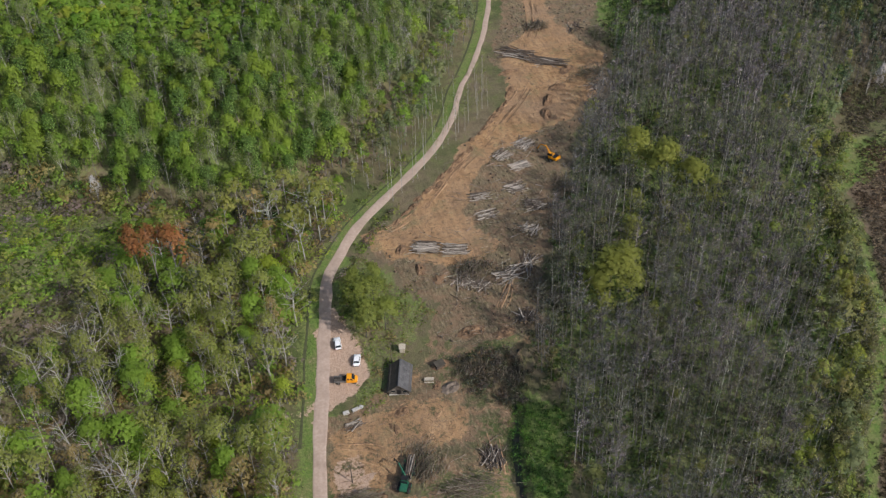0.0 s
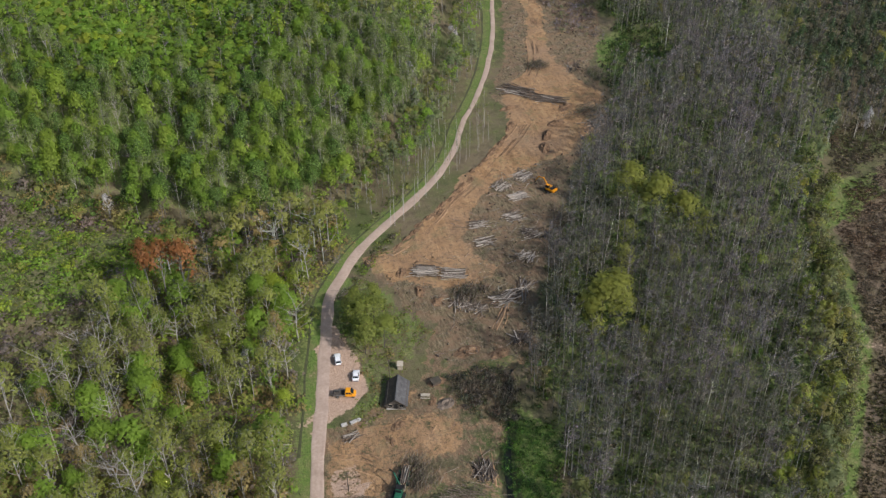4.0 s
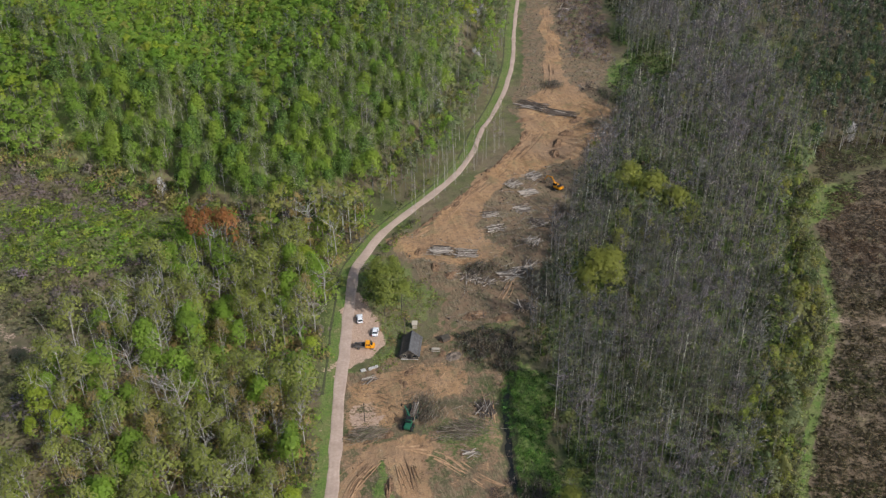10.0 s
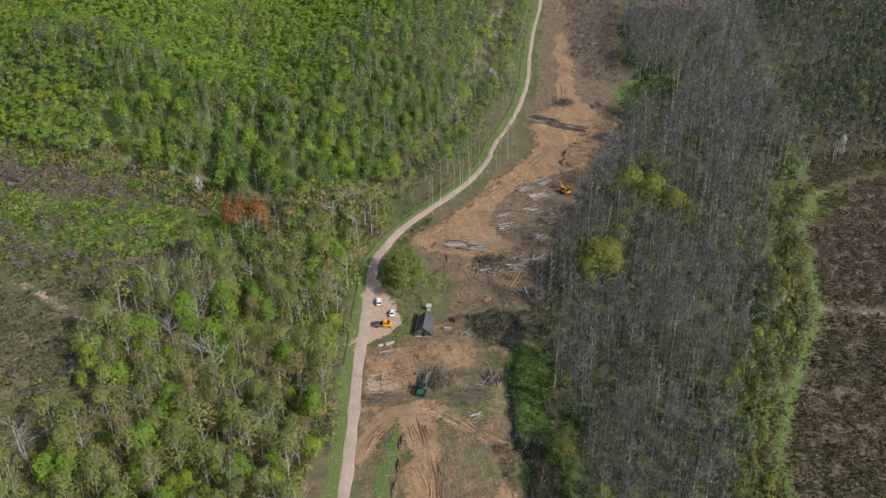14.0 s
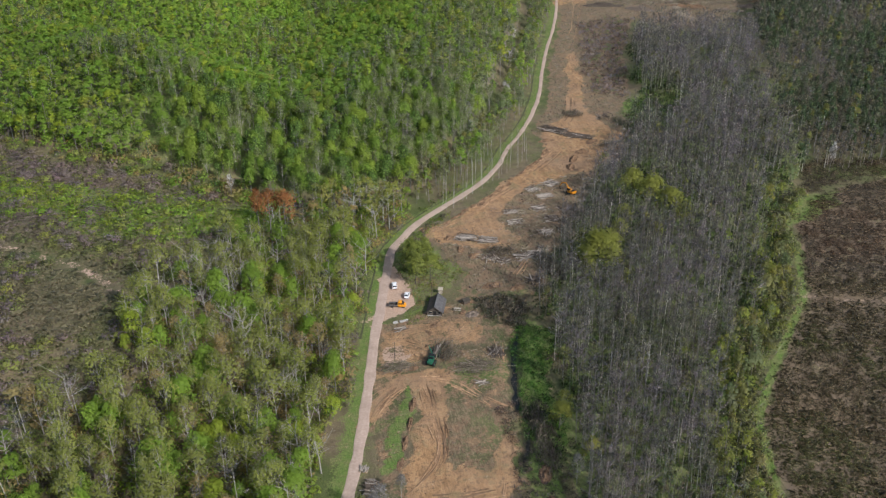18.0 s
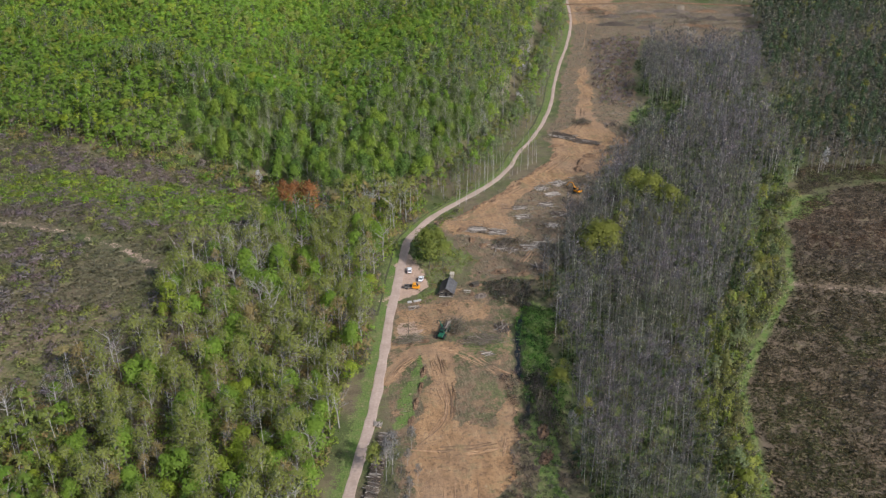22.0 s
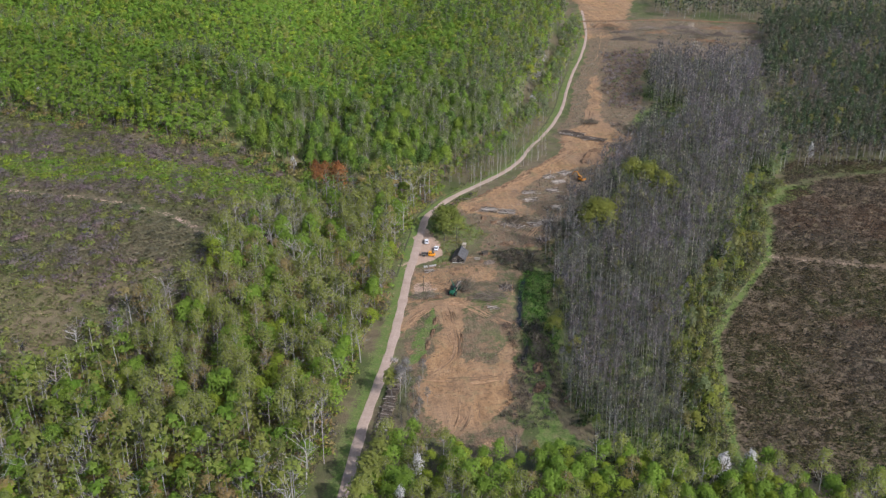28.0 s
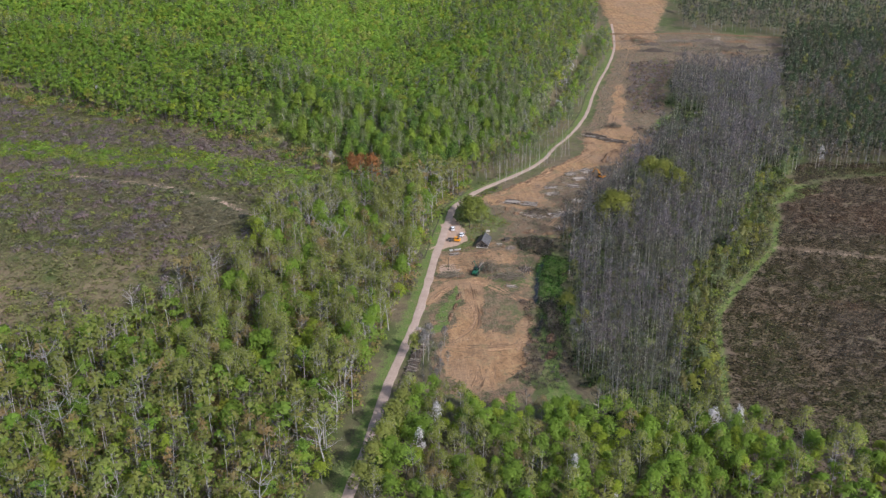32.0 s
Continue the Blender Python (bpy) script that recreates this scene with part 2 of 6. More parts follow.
FAR_DIRT = [(206, 336), (222, 396), (232, 480), (222, 600), (262, 720), (330, 700), (300, 600), (296, 500), (280, 440), (252, 396), (262, 388), (240, 350), (222, 330)]
LOWER = [(36, -39), (50, -35), (64, -26), (68, -20), (76, -26), (86, -27), (96, -24), (90, -36), (83, -44), (77, -58), (74, -70), (71, -87), (68, -110), (65, -125), (61, -140), (58, -161), (43, -160), (27, -152), (26, -135),
         (30, -110), (27, -96), (30, -68)]
TRACKS = [(25, -92), (30, -78), (41, -67), (52, -66), (58, -69), (53, -74), (51, -84), (50, -98), (47, -110), (58, -117), (63, -106), (66, -98), (67, -108), (60, -128), (57, -140), (50, -150), (40, -152), (31, -142), (33, -131), (30, -124), (33, -117), (40, -103), (43, -86), (43, -76), (38, -76), (30, -88)]
BARE = [(38, -43), (48, -42), (60, -40), (72, -44), (70, -52), (56, -58), (49, -60), (40, -66), (32, -66)]
VERGE = [(44, -38), (53, -36), (55, -27), (58, -24), (66, -17), (73, -10), (66, 4), (62, 16), (56, 21), (51, 14), (49, 0), (52, -12), (51, -24)]
YARD = [(35.5, -38), (44, -33), (48, -31), (52, -25), (51, -17), (50, -9), (48, 0), (44, 3), (41, -12), (38, -27)]
MEADOW = [(36, -86), (40, -79), (42.5, -74), (42, -80), (39.5, -89), (36.5, -100), (33, -109), (29, -109), (32, -98)]
SWALE = [(84, -44), (94, -54), (90, -66), (84, -74), (84, -88), (84, -101), (76, -120), (70, -140), (78, -166), (64, -160), (66, -126), (70, -104), (73, -86), (76, -66), (78, -54)]
SLAB = [(35, -61), (36.5, -52), (43, -50.5), (44, -58), (41, -61)]
LANE_GRASS = [(203, -2), (207, 12), (220, 25), (238, 25), (232, 13), (215, 4)]
SWALE_NORTH = [(178, 116), (192, 102), (206, 110), (212, 134), (202, 152), (188, 146)]
LANE = [(112, -210), (120, -169), (128, -141), (138, -108), (150, -91), (166, -71), (183, -50), (196, -22), (206, 0), (220, 19), (242, 30), (330, 40)]
GLADE = [(-190, 96), (-124, 78), (-98, 76), (-72, 68), (-44, 66), (-9, 60), (8, 48), (7, 32), (-14, 27), (-30, 12), (-46, 14), (-64, 24), (-78, 34), (-112, 44), (-190, 74)]
OLD_TRACK = [(-300, 90), (-175, 51), (-143, 38), (-109, 24), (-82, 11), (-62, -5), (-46, -25), (-36, -34), (-20, -37), (0, -35), (19, -34), (36, -33)]
ALDER_GROUND = [(98, -26), (114, 3), (136, 43), (163, 77), (197, 150), (238, 258), (300, 240), (250, 66), (203, 8), (162, -70), (134, -108), (114, -172), (82, -172), (79, -120), (89, -74)]
HEATH_TRACK = [(184, -48), (196, -53), (216, -60), (238, -70), (300, -95)]
STREAM = [(90, -30), (83, -45), (78, -60), (75, -72), (72, -86), (72, -98), (68, -114)]


def cover(x, y):
    """The shares of soil, grass, brushwood, gravel, heath and wet mud."""
    jx, jy = x + 3.2 * drift(x, y, 8, 3), y + 3.2 * drift(x, y, 8, 3, 9.0)
    road, lane, old = np.abs(along(x, y, ROAD)), along(jx, jy, LANE), np.abs(along(jx, jy, OLD_TRACK))
    dirt = inside(jx, jy, DIRT_BAND) * 1.0 + inside(jx, jy, TRACKS) * 0.85 + inside(jx, jy, FAR_DIRT) * 0.9 + inside(jx, jy, BARE) * 0.6
    slash = inside(jx, jy, UPPER) * 0.85 + inside(jx, jy, LOWER) * (0.6 + 0.3 * drift(x, y, 15, 3, 1.5))
    dirt = dirt + inside(jx, jy, LOWER) * (0.2 + 0.3 * drift(x, y, 12, 3, 5.0)) + inside(jx, jy, UPPER) * 0.18 * (drift(x, y, 40, 2) > 0)
    grass = inside(jx, jy, VERGE) * (0.55 + 0.3 * drift(x, y, 9, 3, 3.0)) + inside(jx, jy, MEADOW) * 0.95 + (inside(jx, jy, SWALE) | inside(jx, jy, SWALE_NORTH) | inside(jx, jy, LANE_GRASS)) * 1.0 + inside(x + 10 * drift(x, y, 30, 3, 4.0), y + 9 * drift(x, y, 30, 3, 9.0), GLADE) * 0.62
    grass = grass + (0.62 - 0.2 * smooth(y, 20, 90)) * (smooth(road, 9, 4) * (along(x, y, ROAD) > 0)) + 0.35 * smooth(road, 5, 2) + 1.0 * smooth(np.abs(along(x, y, LANE)), 1.8, 0.8) * smooth(x, 204, 190) + 0.58 * inside(jx, jy, ALDER_GROUND)
    grass = grass + 0.72 * inside(jx, jy, UPPER) * smooth(drift(x, y, 22, 3, 4.0), -0.15, 0.25) * (dirt < 0.5) + 0.62 * inside(jx, jy, LOWER) * smooth(drift(x, y, 18, 3, 7.0), -0.2, 0.25) * (dirt < 0.6)
    grass = grass + 0.7 * smooth(along(x, y, HILL_FOOT), 4, 16)
    slash = np.where(inside(jx, jy, VERGE) | inside(jx, jy, MEADOW), 0.0, slash)
    dirt = np.where(inside(jx, jy, VERGE) | inside(jx, jy, MEADOW), 0.0, dirt)
    pale = inside(x + 0.35 * (jx - x), y + 0.35 * (jy - y), YARD) * 1.0 + 0.55 * inside(jx, jy, SLAB) + 0.48 * smooth(old, 1.6, 0.6) + 0.38 * smooth(np.abs(along(jx, jy, HEATH_TRACK)), 2.4, 0.8)
    heath = (lane < -2) * (y < 60) * 1.0 + (along(x, y, HILL_FOOT) < 0) * (x < -30) * (y > -90) * 0.42
    wet = smooth(np.abs(along(jx, jy, STREAM)), 2.2, 0.8)
    return [np.clip(v, 0, 1) for v in (dirt, grass, slash, pale, heath, wet)]


def steps(lo, hi, fine_lo, fine_hi, step):
    """Grid lines: even in the middle, wider and wider towards the ends."""
    out, s, p = list(np.arange(fine_lo, fine_hi, step)), step, fine_lo
    while p > lo:
        s *= 1.09
        p -= s
        out.insert(0, p)
    s, p = step, out[-1]
    while p < hi:
        s *= 1.09
        p += s
        out.append(p)
    return np.array(out)


def mesh_from(name, verts, faces, material, attributes=(), smooth_shaded=False, normals=None):
    """A mesh from arrays of corners and of faces that all have the same number of corners."""
    me = bpy.data.meshes.new(name)
    verts, faces = np.asarray(verts, np.float32), np.asarray(faces, np.int32)
    me.vertices.add(len(verts)), me.loops.add(faces.size), me.polygons.add(len(faces))
    me.vertices.foreach_set("co", verts.ravel())
    me.loops.foreach_set("vertex_index", faces.ravel())
    me.polygons.foreach_set("loop_start", np.arange(len(faces), dtype=np.int32) * faces.shape[1])
    me.polygons.foreach_set("use_smooth", np.full(len(faces), smooth_shaded))
    for key, values in attributes:
        layer = me.attributes.new(key, "FLOAT_COLOR", "POINT")
        layer.data.foreach_set("color", np.c_[values, np.ones(len(values))].astype(np.float32).ravel())
    if normals is not None:
        layer = me.attributes.new("custom_normal", "FLOAT_VECTOR", "POINT")
        layer.data.foreach_set("vector", np.asarray(normals, np.float32).ravel())
    for m in material if isinstance(material, (list, tuple)) else [material]:
        me.materials.append(m)
    me.update()
    return me


def build_ground():
    xs, ys = steps(-4200, 4200, -110, 200, 1.5), steps(-4000, 4400, -225, 228, 1.5)
    gx, gy = np.meshgrid(xs, ys, indexing="ij")
    x, y = gx.ravel(), gy.ravel()
    z = ground_z(x, y)
    dirt, grass, slash, pale, heath, wet = cover(x, y)
    broken = np.clip(dirt + slash, 0, 1) * smooth(y, 270, 228) * smooth(np.abs(along(x, y, ROAD)), 3, 7)
    z = z + broken * (0.45 * drift(x, y, 5, 3, 2.0) + 0.25 * drift(x, y, 14, 2, 6.0)) - 0.7 * wet
    n, m = len(xs), len(ys)
    k = (np.arange(n - 1)[:, None] * m + np.arange(m - 1)).ravel()
    faces = np.stack([k, k + m, k + m + 1, k + 1], 1)
    me = mesh_from("ground", np.stack([x, y, z], 1), faces, GROUND, [("cover", np.stack([dirt, grass, slash], 1)), ("cover_b", np.stack([pale, heath, wet], 1))], True)
    return tagged(new("ground", me), "valley floor of soil, turf, brushwood and leaf litter below a wooded hill", "ground", kind="structure")


ground = build_ground()


def spline(line, step):
    """Points every step metres on a smooth curve through the given ones."""
    p = np.array(line, float)
    q = np.r_[[2 * p[0] - p[1]], p, [2 * p[-1] - p[-2]]]
    out = []
    for a, b, c, d in zip(q, q[1:], q[2:], q[3:]):
        s = np.linspace(0, 1, max(2, int(np.linalg.norm(c - b) / step)), endpoint=False)[:, None]
        out.append(0.5 * (2 * b + (c - a) * s + (2 * a - 5 * b + 4 * c - d) * s**2 + (3 * b - a - 3 * c + d) * s**3))
    return np.concatenate(out + [p[-1:]])


def ribbon(name, line, offsets, heights, material, ragged=0.25, step=1.5, narrow=0.0):
    """A strip that follows a line over the ground, with a cross-section."""
    p = spline(line, step)
    way = np.gradient(p, axis=0)
    side = np.stack([-way[:, 1], way[:, 0]], 1) / np.linalg.norm(way, axis=1)[:, None]
    rows = []
    for k, (o, h) in enumerate(zip(offsets, heights)):
        o = o * (1 - narrow * smooth(p[:, 1], 10, 110))
        wobble = ragged * drift(p[:, 0], p[:, 1], 6, 2, k * 3.0) if k in (0, len(offsets) - 1) else 0.1 * drift(p[:, 0], p[:, 1], 9, 2, 1.0)
        xy = p + side * (o + wobble)[:, None]
        rows.append(np.c_[xy, ground_z(xy[:, 0], xy[:, 1]) + h])
    v, m = np.concatenate(rows), len(p)
    k = (np.arange(len(offsets) - 1)[:, None] * m + np.arange(m - 1)).ravel()
    return new(name, mesh_from(name, v, np.stack([k, k + m, k + m + 1, k + 1], 1)[:, ::-1], material, smooth_shaded=True))


road = tagged(ribbon("road", ROAD, [-1.65, -1.32, -0.9, -0.42, 0, 0.42, 0.9, 1.32, 1.65], [0.0, 0.10, 0.06, 0.09, 0.12, 0.09, 0.06, 0.10, 0.0], GRAVEL, 0.35, narrow=0.42), "narrow pale gravel forest road with two wheel ruts", "road", kind="structure")

# ---- plants: prototypes as arrays ----
def tube(points, radii, sides=5):
    """A tapered tube through points, as corners and triangles."""
    pts, v, f, n = np.array(points, float), [], [], []
    for k, (p, r) in enumerate(zip(pts, radii)):
        way = pts[min(k + 1, len(pts) - 1)] - pts[max(k - 1, 0)]
        way = way / np.linalg.norm(way)
        u = np.cross(way, (0.31, 0.95, 0.05))
        u /= np.linalg.norm(u)
        w = np.cross(way, u)
        a = np.arange(sides) * 2 * np.pi / sides
        n.append(np.cos(a)[:, None] * u + np.sin(a)[:, None] * w)
        v.append(p + r * n[-1])
    for k in range(len(pts) - 1):
        for s in range(sides):
            a, b = k * sides + s, k * sides + (s + 1) % sides
            f += [(a, b, b + sides), (a, b + sides, a + sides)]
    return np.concatenate(v), np.array(f), np.concatenate(n)


def unit(v):
    return v / (np.linalg.norm(v, axis=1)[:, None] + 1e-9)


def joined(pieces):
    v, f, m, n = [], [], [], 0
    for a, b, c in pieces:
        v.append(a), f.append(b + n), m.append(c)
        n += len(a)
    return np.concatenate(v), np.concatenate(f), np.concatenate(m)


def leaves(rng, centres, facing, normals, size):
    """One small three-cornered clump of leaves at every centre, shaded as part of the whole crown."""
    n = len(centres)
    facing = unit(facing + 0.45 * rng.normal(size=(n, 3)))
    u = unit(np.cross(facing, rng.normal(size=(n, 3))))
    w = np.cross(facing, u)
    s = size * rng.uniform(0.55, 1.35, (n, 1))
    corners = [centres + s * (math.cos(a) * u + math.sin(a) * w) * rng.uniform(0.7, 1.25, (n, 1)) for a in (0.0, 2.1, 4.2)]
    soft = unit(normals + 0.16 * rng.normal(size=(n, 3)))
    return np.stack(corners, 1).reshape(-1, 3), np.arange(3 * n).reshape(-1, 3), np.repeat(soft, 3, 0)


def slivers(rng, a, b, width, normals=None):
    """Thin twigs from a to b, each one long triangle."""
    way = b - a
    u = unit(np.cross(way, rng.normal(size=way.shape)))
    width = np.broadcast_to(width, (len(a),))[:, None]
    soft = unit(rng.normal(size=way.shape) * 0.6 + (0, -0.3, 0.6)) if normals is None else unit(normals + 0.2 * rng.normal(size=way.shape))
    return np.stack([a - u * width / 2, a + u * width / 2, b], 1).reshape(-1, 3), np.arange(3 * len(a)).reshape(-1, 3), np.repeat(soft, 3, 0)


def ball(rng, n):
    d = rng.normal(size=(n, 3))
    return d / np.linalg.norm(d, axis=1)[:, None]


def patches(rng, x, y, size, pairs, spread=0.12):
    """Tints that change in drifts over the land: pairs of (tint where high, tint where low) for two fields."""
    a, b = smooth(drift(x, y, size, 3, 2.5) + rng.normal(0, 0.12, len(x)), -0.2, 0.25)[:, None], smooth(drift(x, y, size * 0.6, 3, 14.5) + rng.normal(0, 0.12, len(x)), -0.2, 0.25)[:, None]
    (p, q), (r, s) = [[np.array(t) for t in pair] for pair in pairs]
    return ((p * a + q * (1 - a)) * b + (r * a + s * (1 - a)) * (1 - b)) * rng.uniform(1 - spread, 1 + spread, (len(x), 1))


class Plant:
    """A prototype: wood and crown, each as corners and triangles."""

    def __init__(self, wood, crown, height):
        self.wood, self.crown, self.height = wood, crown, height


GOLD = (1 + 5**0.5) / 2
ICO = np.array([(-1, GOLD, 0), (1, GOLD, 0), (-1, -GOLD, 0), (1, -GOLD, 0), (0, -1, GOLD), (0, 1, GOLD), (0, -1, -GOLD), (0, 1, -GOLD), (GOLD, 0, -1), (GOLD, 0, 1), (-GOLD, 0, -1), (-GOLD, 0, 1)]) / math.hypot(1, GOLD)


def leafy(seed, height, radius, puffs, each, size, base=0.2, limbs=0, twigs=0, puff=(0.30, 0.48), trunk=0.011, wide_at=0.45, form=1.0):
    """A broadleaf tree: bent trunk, limbs, and a crown of many billows of leaf clumps."""
    rng = np.random.default_rng(seed)
    bend = rng.normal(0, 0.025 * height, 2)
    wood = [tube([(0, 0, -0.4), (bend[0] * 0.2, bend[1] * 0.2, height * 0.35), (bend[0], bend[1], height * 0.92)], [trunk * height, trunk * 0.7 * height, 0.002 * height], 4)]
    low, top = base * height, height
    middle = np.array([bend[0] * 0.7, bend[1] * 0.7, low + (top - low) * wide_at])
    tall = (top - low) * 0.5
    d = ball(rng, puffs)
    d[:, 2] = np.where(d[:, 2] < -0.6, -d[:, 2], d[:, 2])
    d[0] = (0, 0, 1)
    r = rng.uniform(*puff, puffs) * radius
    slim = 1 - 0.35 * np.clip(d[:, 2], 0, 1)
    centre = np.c_[bend * 0.7 + d[:, :2] * (radius * rng.uniform(0.35, 0.78, puffs) * slim)[:, None], (low + top) / 2 + d[:, 2] * (tall - r * 0.9)]
    which = np.repeat(np.arange(puffs), each)
    local = ball(rng, len(which))
    local[:, 2] = np.where(local[:, 2] < -0.5, -local[:, 2], local[:, 2])
    places = centre[which] + local * (1, 1, 1.2) * (r[which] * rng.uniform(0.55, 1.12, len(which)))[:, None]
    out = unit((places - middle) / (radius, radius, tall))
    crown = leaves(rng, places, local + out * 0.5, form * (0.85 * out + 0.45 * local) + (0, 0, 0.15 + 0.7 * (1 - form)), size)
    for k in range(min(limbs, puffs)):
        p = centre[k]
        foot = np.array([bend[0] * 0.4, bend[1] * 0.4, max(low * 0.8, p[2] - 1.5 * math.hypot(p[0], p[1]) - 1.0)])
        wood.append(tube([tuple(foot), tuple(foot * 0.45 + p * 0.55 + (0, 0, -0.2)), tuple(p + (0, 0, r[k] * 0.7))], [trunk * 0.5 * height, trunk * 0.34 * height, 0.001 * height], 3))
    if twigs:
        pick = rng.integers(0, len(places), twigs)
        start = places[pick] * (0.75, 0.75, 0.96) + (0, 0, 0)
        wood.append(slivers(rng, start, start + out[pick] * 0.8 + rng.normal(size=(twigs, 3)) * 0.5 + (0, 0, 0.6), 0.075, out[pick] + (0, 0, 0.3)))
    return Plant(joined(wood), crown, height)


def bare(seed, height, radius, boughs, twigs, base=0.45, width=0.075, sides=4, thick=0.0085):
    """A tree before its leaves open: straight stem, rising boughs and a haze of twigs."""
    rng = np.random.default_rng(seed)
    lean = rng.normal(0, 0.032 * height, 2)
    top = np.array([lean[0], lean[1], height * 0.97])
    wood = [tube([(0, 0, -0.4), tuple(top * 0.5), tuple(top)], [thick * height, thick * 0.7 * height, 0.02], sides)]
    h = rng.uniform(base, 0.95, boughs)
    a = rng.uniform(0, 2 * np.pi, boughs)
    reach = radius * np.sin(np.clip((1.08 - h) / (1.08 - base), 0, 1) * 2.2) * rng.uniform(0.6, 1.1, boughs)
    root = top * h[:, None]
    tip = root + np.stack([np.cos(a) * reach, np.sin(a) * reach, reach * rng.uniform(0.5, 1.3, boughs)], 1)
    wood.append(slivers(rng, root, tip, thick * height * 0.75))
    pick, s = rng.integers(0, boughs, twigs), rng.uniform(0.25, 1.0, (twigs, 1))
    start = root[pick] * (1 - s) + tip[pick] * s
    way = (tip - root)[pick] * 0.35 + rng.normal(size=(twigs, 3)) * (0.55, 0.55, 0.45) + (0, 0, 0.55)
    out = unit((start - top * (start[:, 2:3] / top[2])) * (1, 1, 0) + 1e-6)
    crown = slivers(rng, start, start + way * rng.uniform(0.6, 1.25, (twigs, 1)), width * rng.uniform(0.6, 1.4, twigs), 0.75 * out + (0, 0, 0.45))
    return Plant(joined(wood), crown, height)


def gnarled(seed, height, radius, boughs=15, twigs=120):
    """An old tree with pale forking limbs and almost no leaves."""
    rng = np.random.default_rng(seed)
    lean = rng.normal(0, 0.05 * height, 2)
    top = np.array([lean[0], lean[1], height * 0.8])
    wood, starts, ways = [tube([(0, 0, -0.4), tuple(top * 0.45 + (0.3, -0.2, 0)), tuple(top)], [0.014 * height, 0.010 * height, 0.003 * height], 5)], [], []
    for k in range(boughs):
        h, a = rng.uniform(0.4, 1.0), k * 2.4 + rng.uniform(-0.5, 0.5)
        p, r = top * h, radius * rng.uniform(0.55, 1.1)
        q = p + np.array([math.cos(a) * r * 0.5, math.sin(a) * r * 0.5, r * rng.uniform(0.25, 0.5)])
        e = q + np.array([math.cos(a + 0.5) * r * 0.55, math.sin(a + 0.5) * r * 0.55, r * rng.uniform(0.2, 0.75)])
        wood.append(tube([tuple(p), tuple(q), tuple(e)], [0.0046 * height, 0.0032 * height, 0.001 * height], 3))
        for _ in range(3):
            g = q + (e - q) * rng.uniform(0, 0.8)
            wood.append(tube([tuple(g), tuple(g + rng.normal(size=3) * (0.9, 0.9, 0.5) + (0, 0, 1.0))], [0.0022 * height, 0.0008 * height], 3))
        starts.append(q + (e - q) * rng.uniform(0, 1, (twigs // boughs, 1)))
        ways.append(rng.normal(size=(twigs // boughs, 3)) * (0.8, 0.8, 0.5) + (0, 0, 0.5))
    a, w = np.concatenate(starts), np.concatenate(ways)
    return Plant(joined(wood), slivers(rng, a, a + w, 0.07), height)


def bush(seed, height, radius, count, size, twigs=8):
    rng = np.random.default_rng(seed)
    d = ball(rng, count)
    d[:, 2] = np.abs(d[:, 2])
    lobes = np.c_[rng.normal(0, radius * 0.4, (5, 2)), np.full(5, height * 0.25)]
    places = lobes[rng.integers(0, 5, count)] + d * (radius * 0.7, radius * 0.7, height * 0.7) * rng.uniform(0.6, 1.05, (count, 1))
    crown = leaves(rng, places, d, 0.5 * d + 0.4 * unit(places * (1, 1, 0) + 1e-6) + (0, 0, 0.45), size)
    a = np.c_[rng.normal(0, radius * 0.3, (twigs, 2)), np.zeros(twigs)]
    return Plant(slivers(rng, a, a + np.c_[rng.normal(0, radius * 0.5, (twigs, 2)), rng.uniform(0.7, 1.15, twigs) * height], 0.09), crown, height)


# heights here are those of a plain plant; each one that is set out has its own size
FULL = [leafy(10 + k, 13, 4.5, 20, 38, 0.44, 0.12, 4, 12) for k in range(5)]                       # in full young leaf
SPARSE = [leafy(20 + k, 16, 4.6, 22, 26, 0.31, 0.24, 12, 150, (0.24, 0.38), 0.0085) for k in range(6)]   # leaves half open, limbs showing
FAR_FULL = [leafy(30 + k, 13, 3.6, 9, 15, 0.70, 0.12) for k in range(6)]
FAR_SPARSE = [leafy(40 + k, 15, 3.5, 10, 11, 0.52, 0.22, 3, 30, (0.28, 0.45), 0.0080) for k in range(5)]
YOUNG = [leafy(36 + k, 9, 1.9, 4, 10, 0.66, 0.10, puff=(0.40, 0.6), form=0.6) for k in range(6)]
HIGH_CROWN = [leafy(47, 22, 4.6, 18, 36, 0.40, 0.50, 8, 40)]
CLOD = [Plant(tube([(0, 0, 0), (0.1, 0, 0.3)], [0.3, 0.1], 3), (ICO[::2] * (0.55, 0.4, 0.3) + (0, 0, 0.15), np.array([(0, 1, 2), (0, 2, 3), (0, 3, 4), (0, 4, 5), (1, 2, 5), (2, 3, 5), (3, 4, 5), (0, 1, 5)]), unit(ICO[::2] * 0.5 + (0, 0, 0.6))), 0.5)]
DISTANT = [leafy(45 + k, 16, 2.7, 7, 11, 0.66, 0.16, trunk=0.009) for k in range(5)]
ALDER = [bare(50 + k, 19, 2.7, 18, 170, 0.40, 0.150, 4, 0.0046) for k in range(6)]
FAR_ALDER = [bare(60 + k, 18, 2.5, 9, 78, 0.36, 0.27, 3, 0.0046) for k in range(5)]
BIRCH = [bare(70 + k, 19, 1.7, 18, 130, 0.38, 0.075, 4, 0.0034) for k in range(4)]
OLD = [gnarled(80 + k, 18, 5.0) for k in range(4)]
SHRUB = [bush(90 + k, 3.0, 2.3, 44, 0.46) for k in range(4)]
LOW_SHRUB = [bush(190 + k, 1.5, 2.1, 24, 0.46, 4) for k in range(5)]
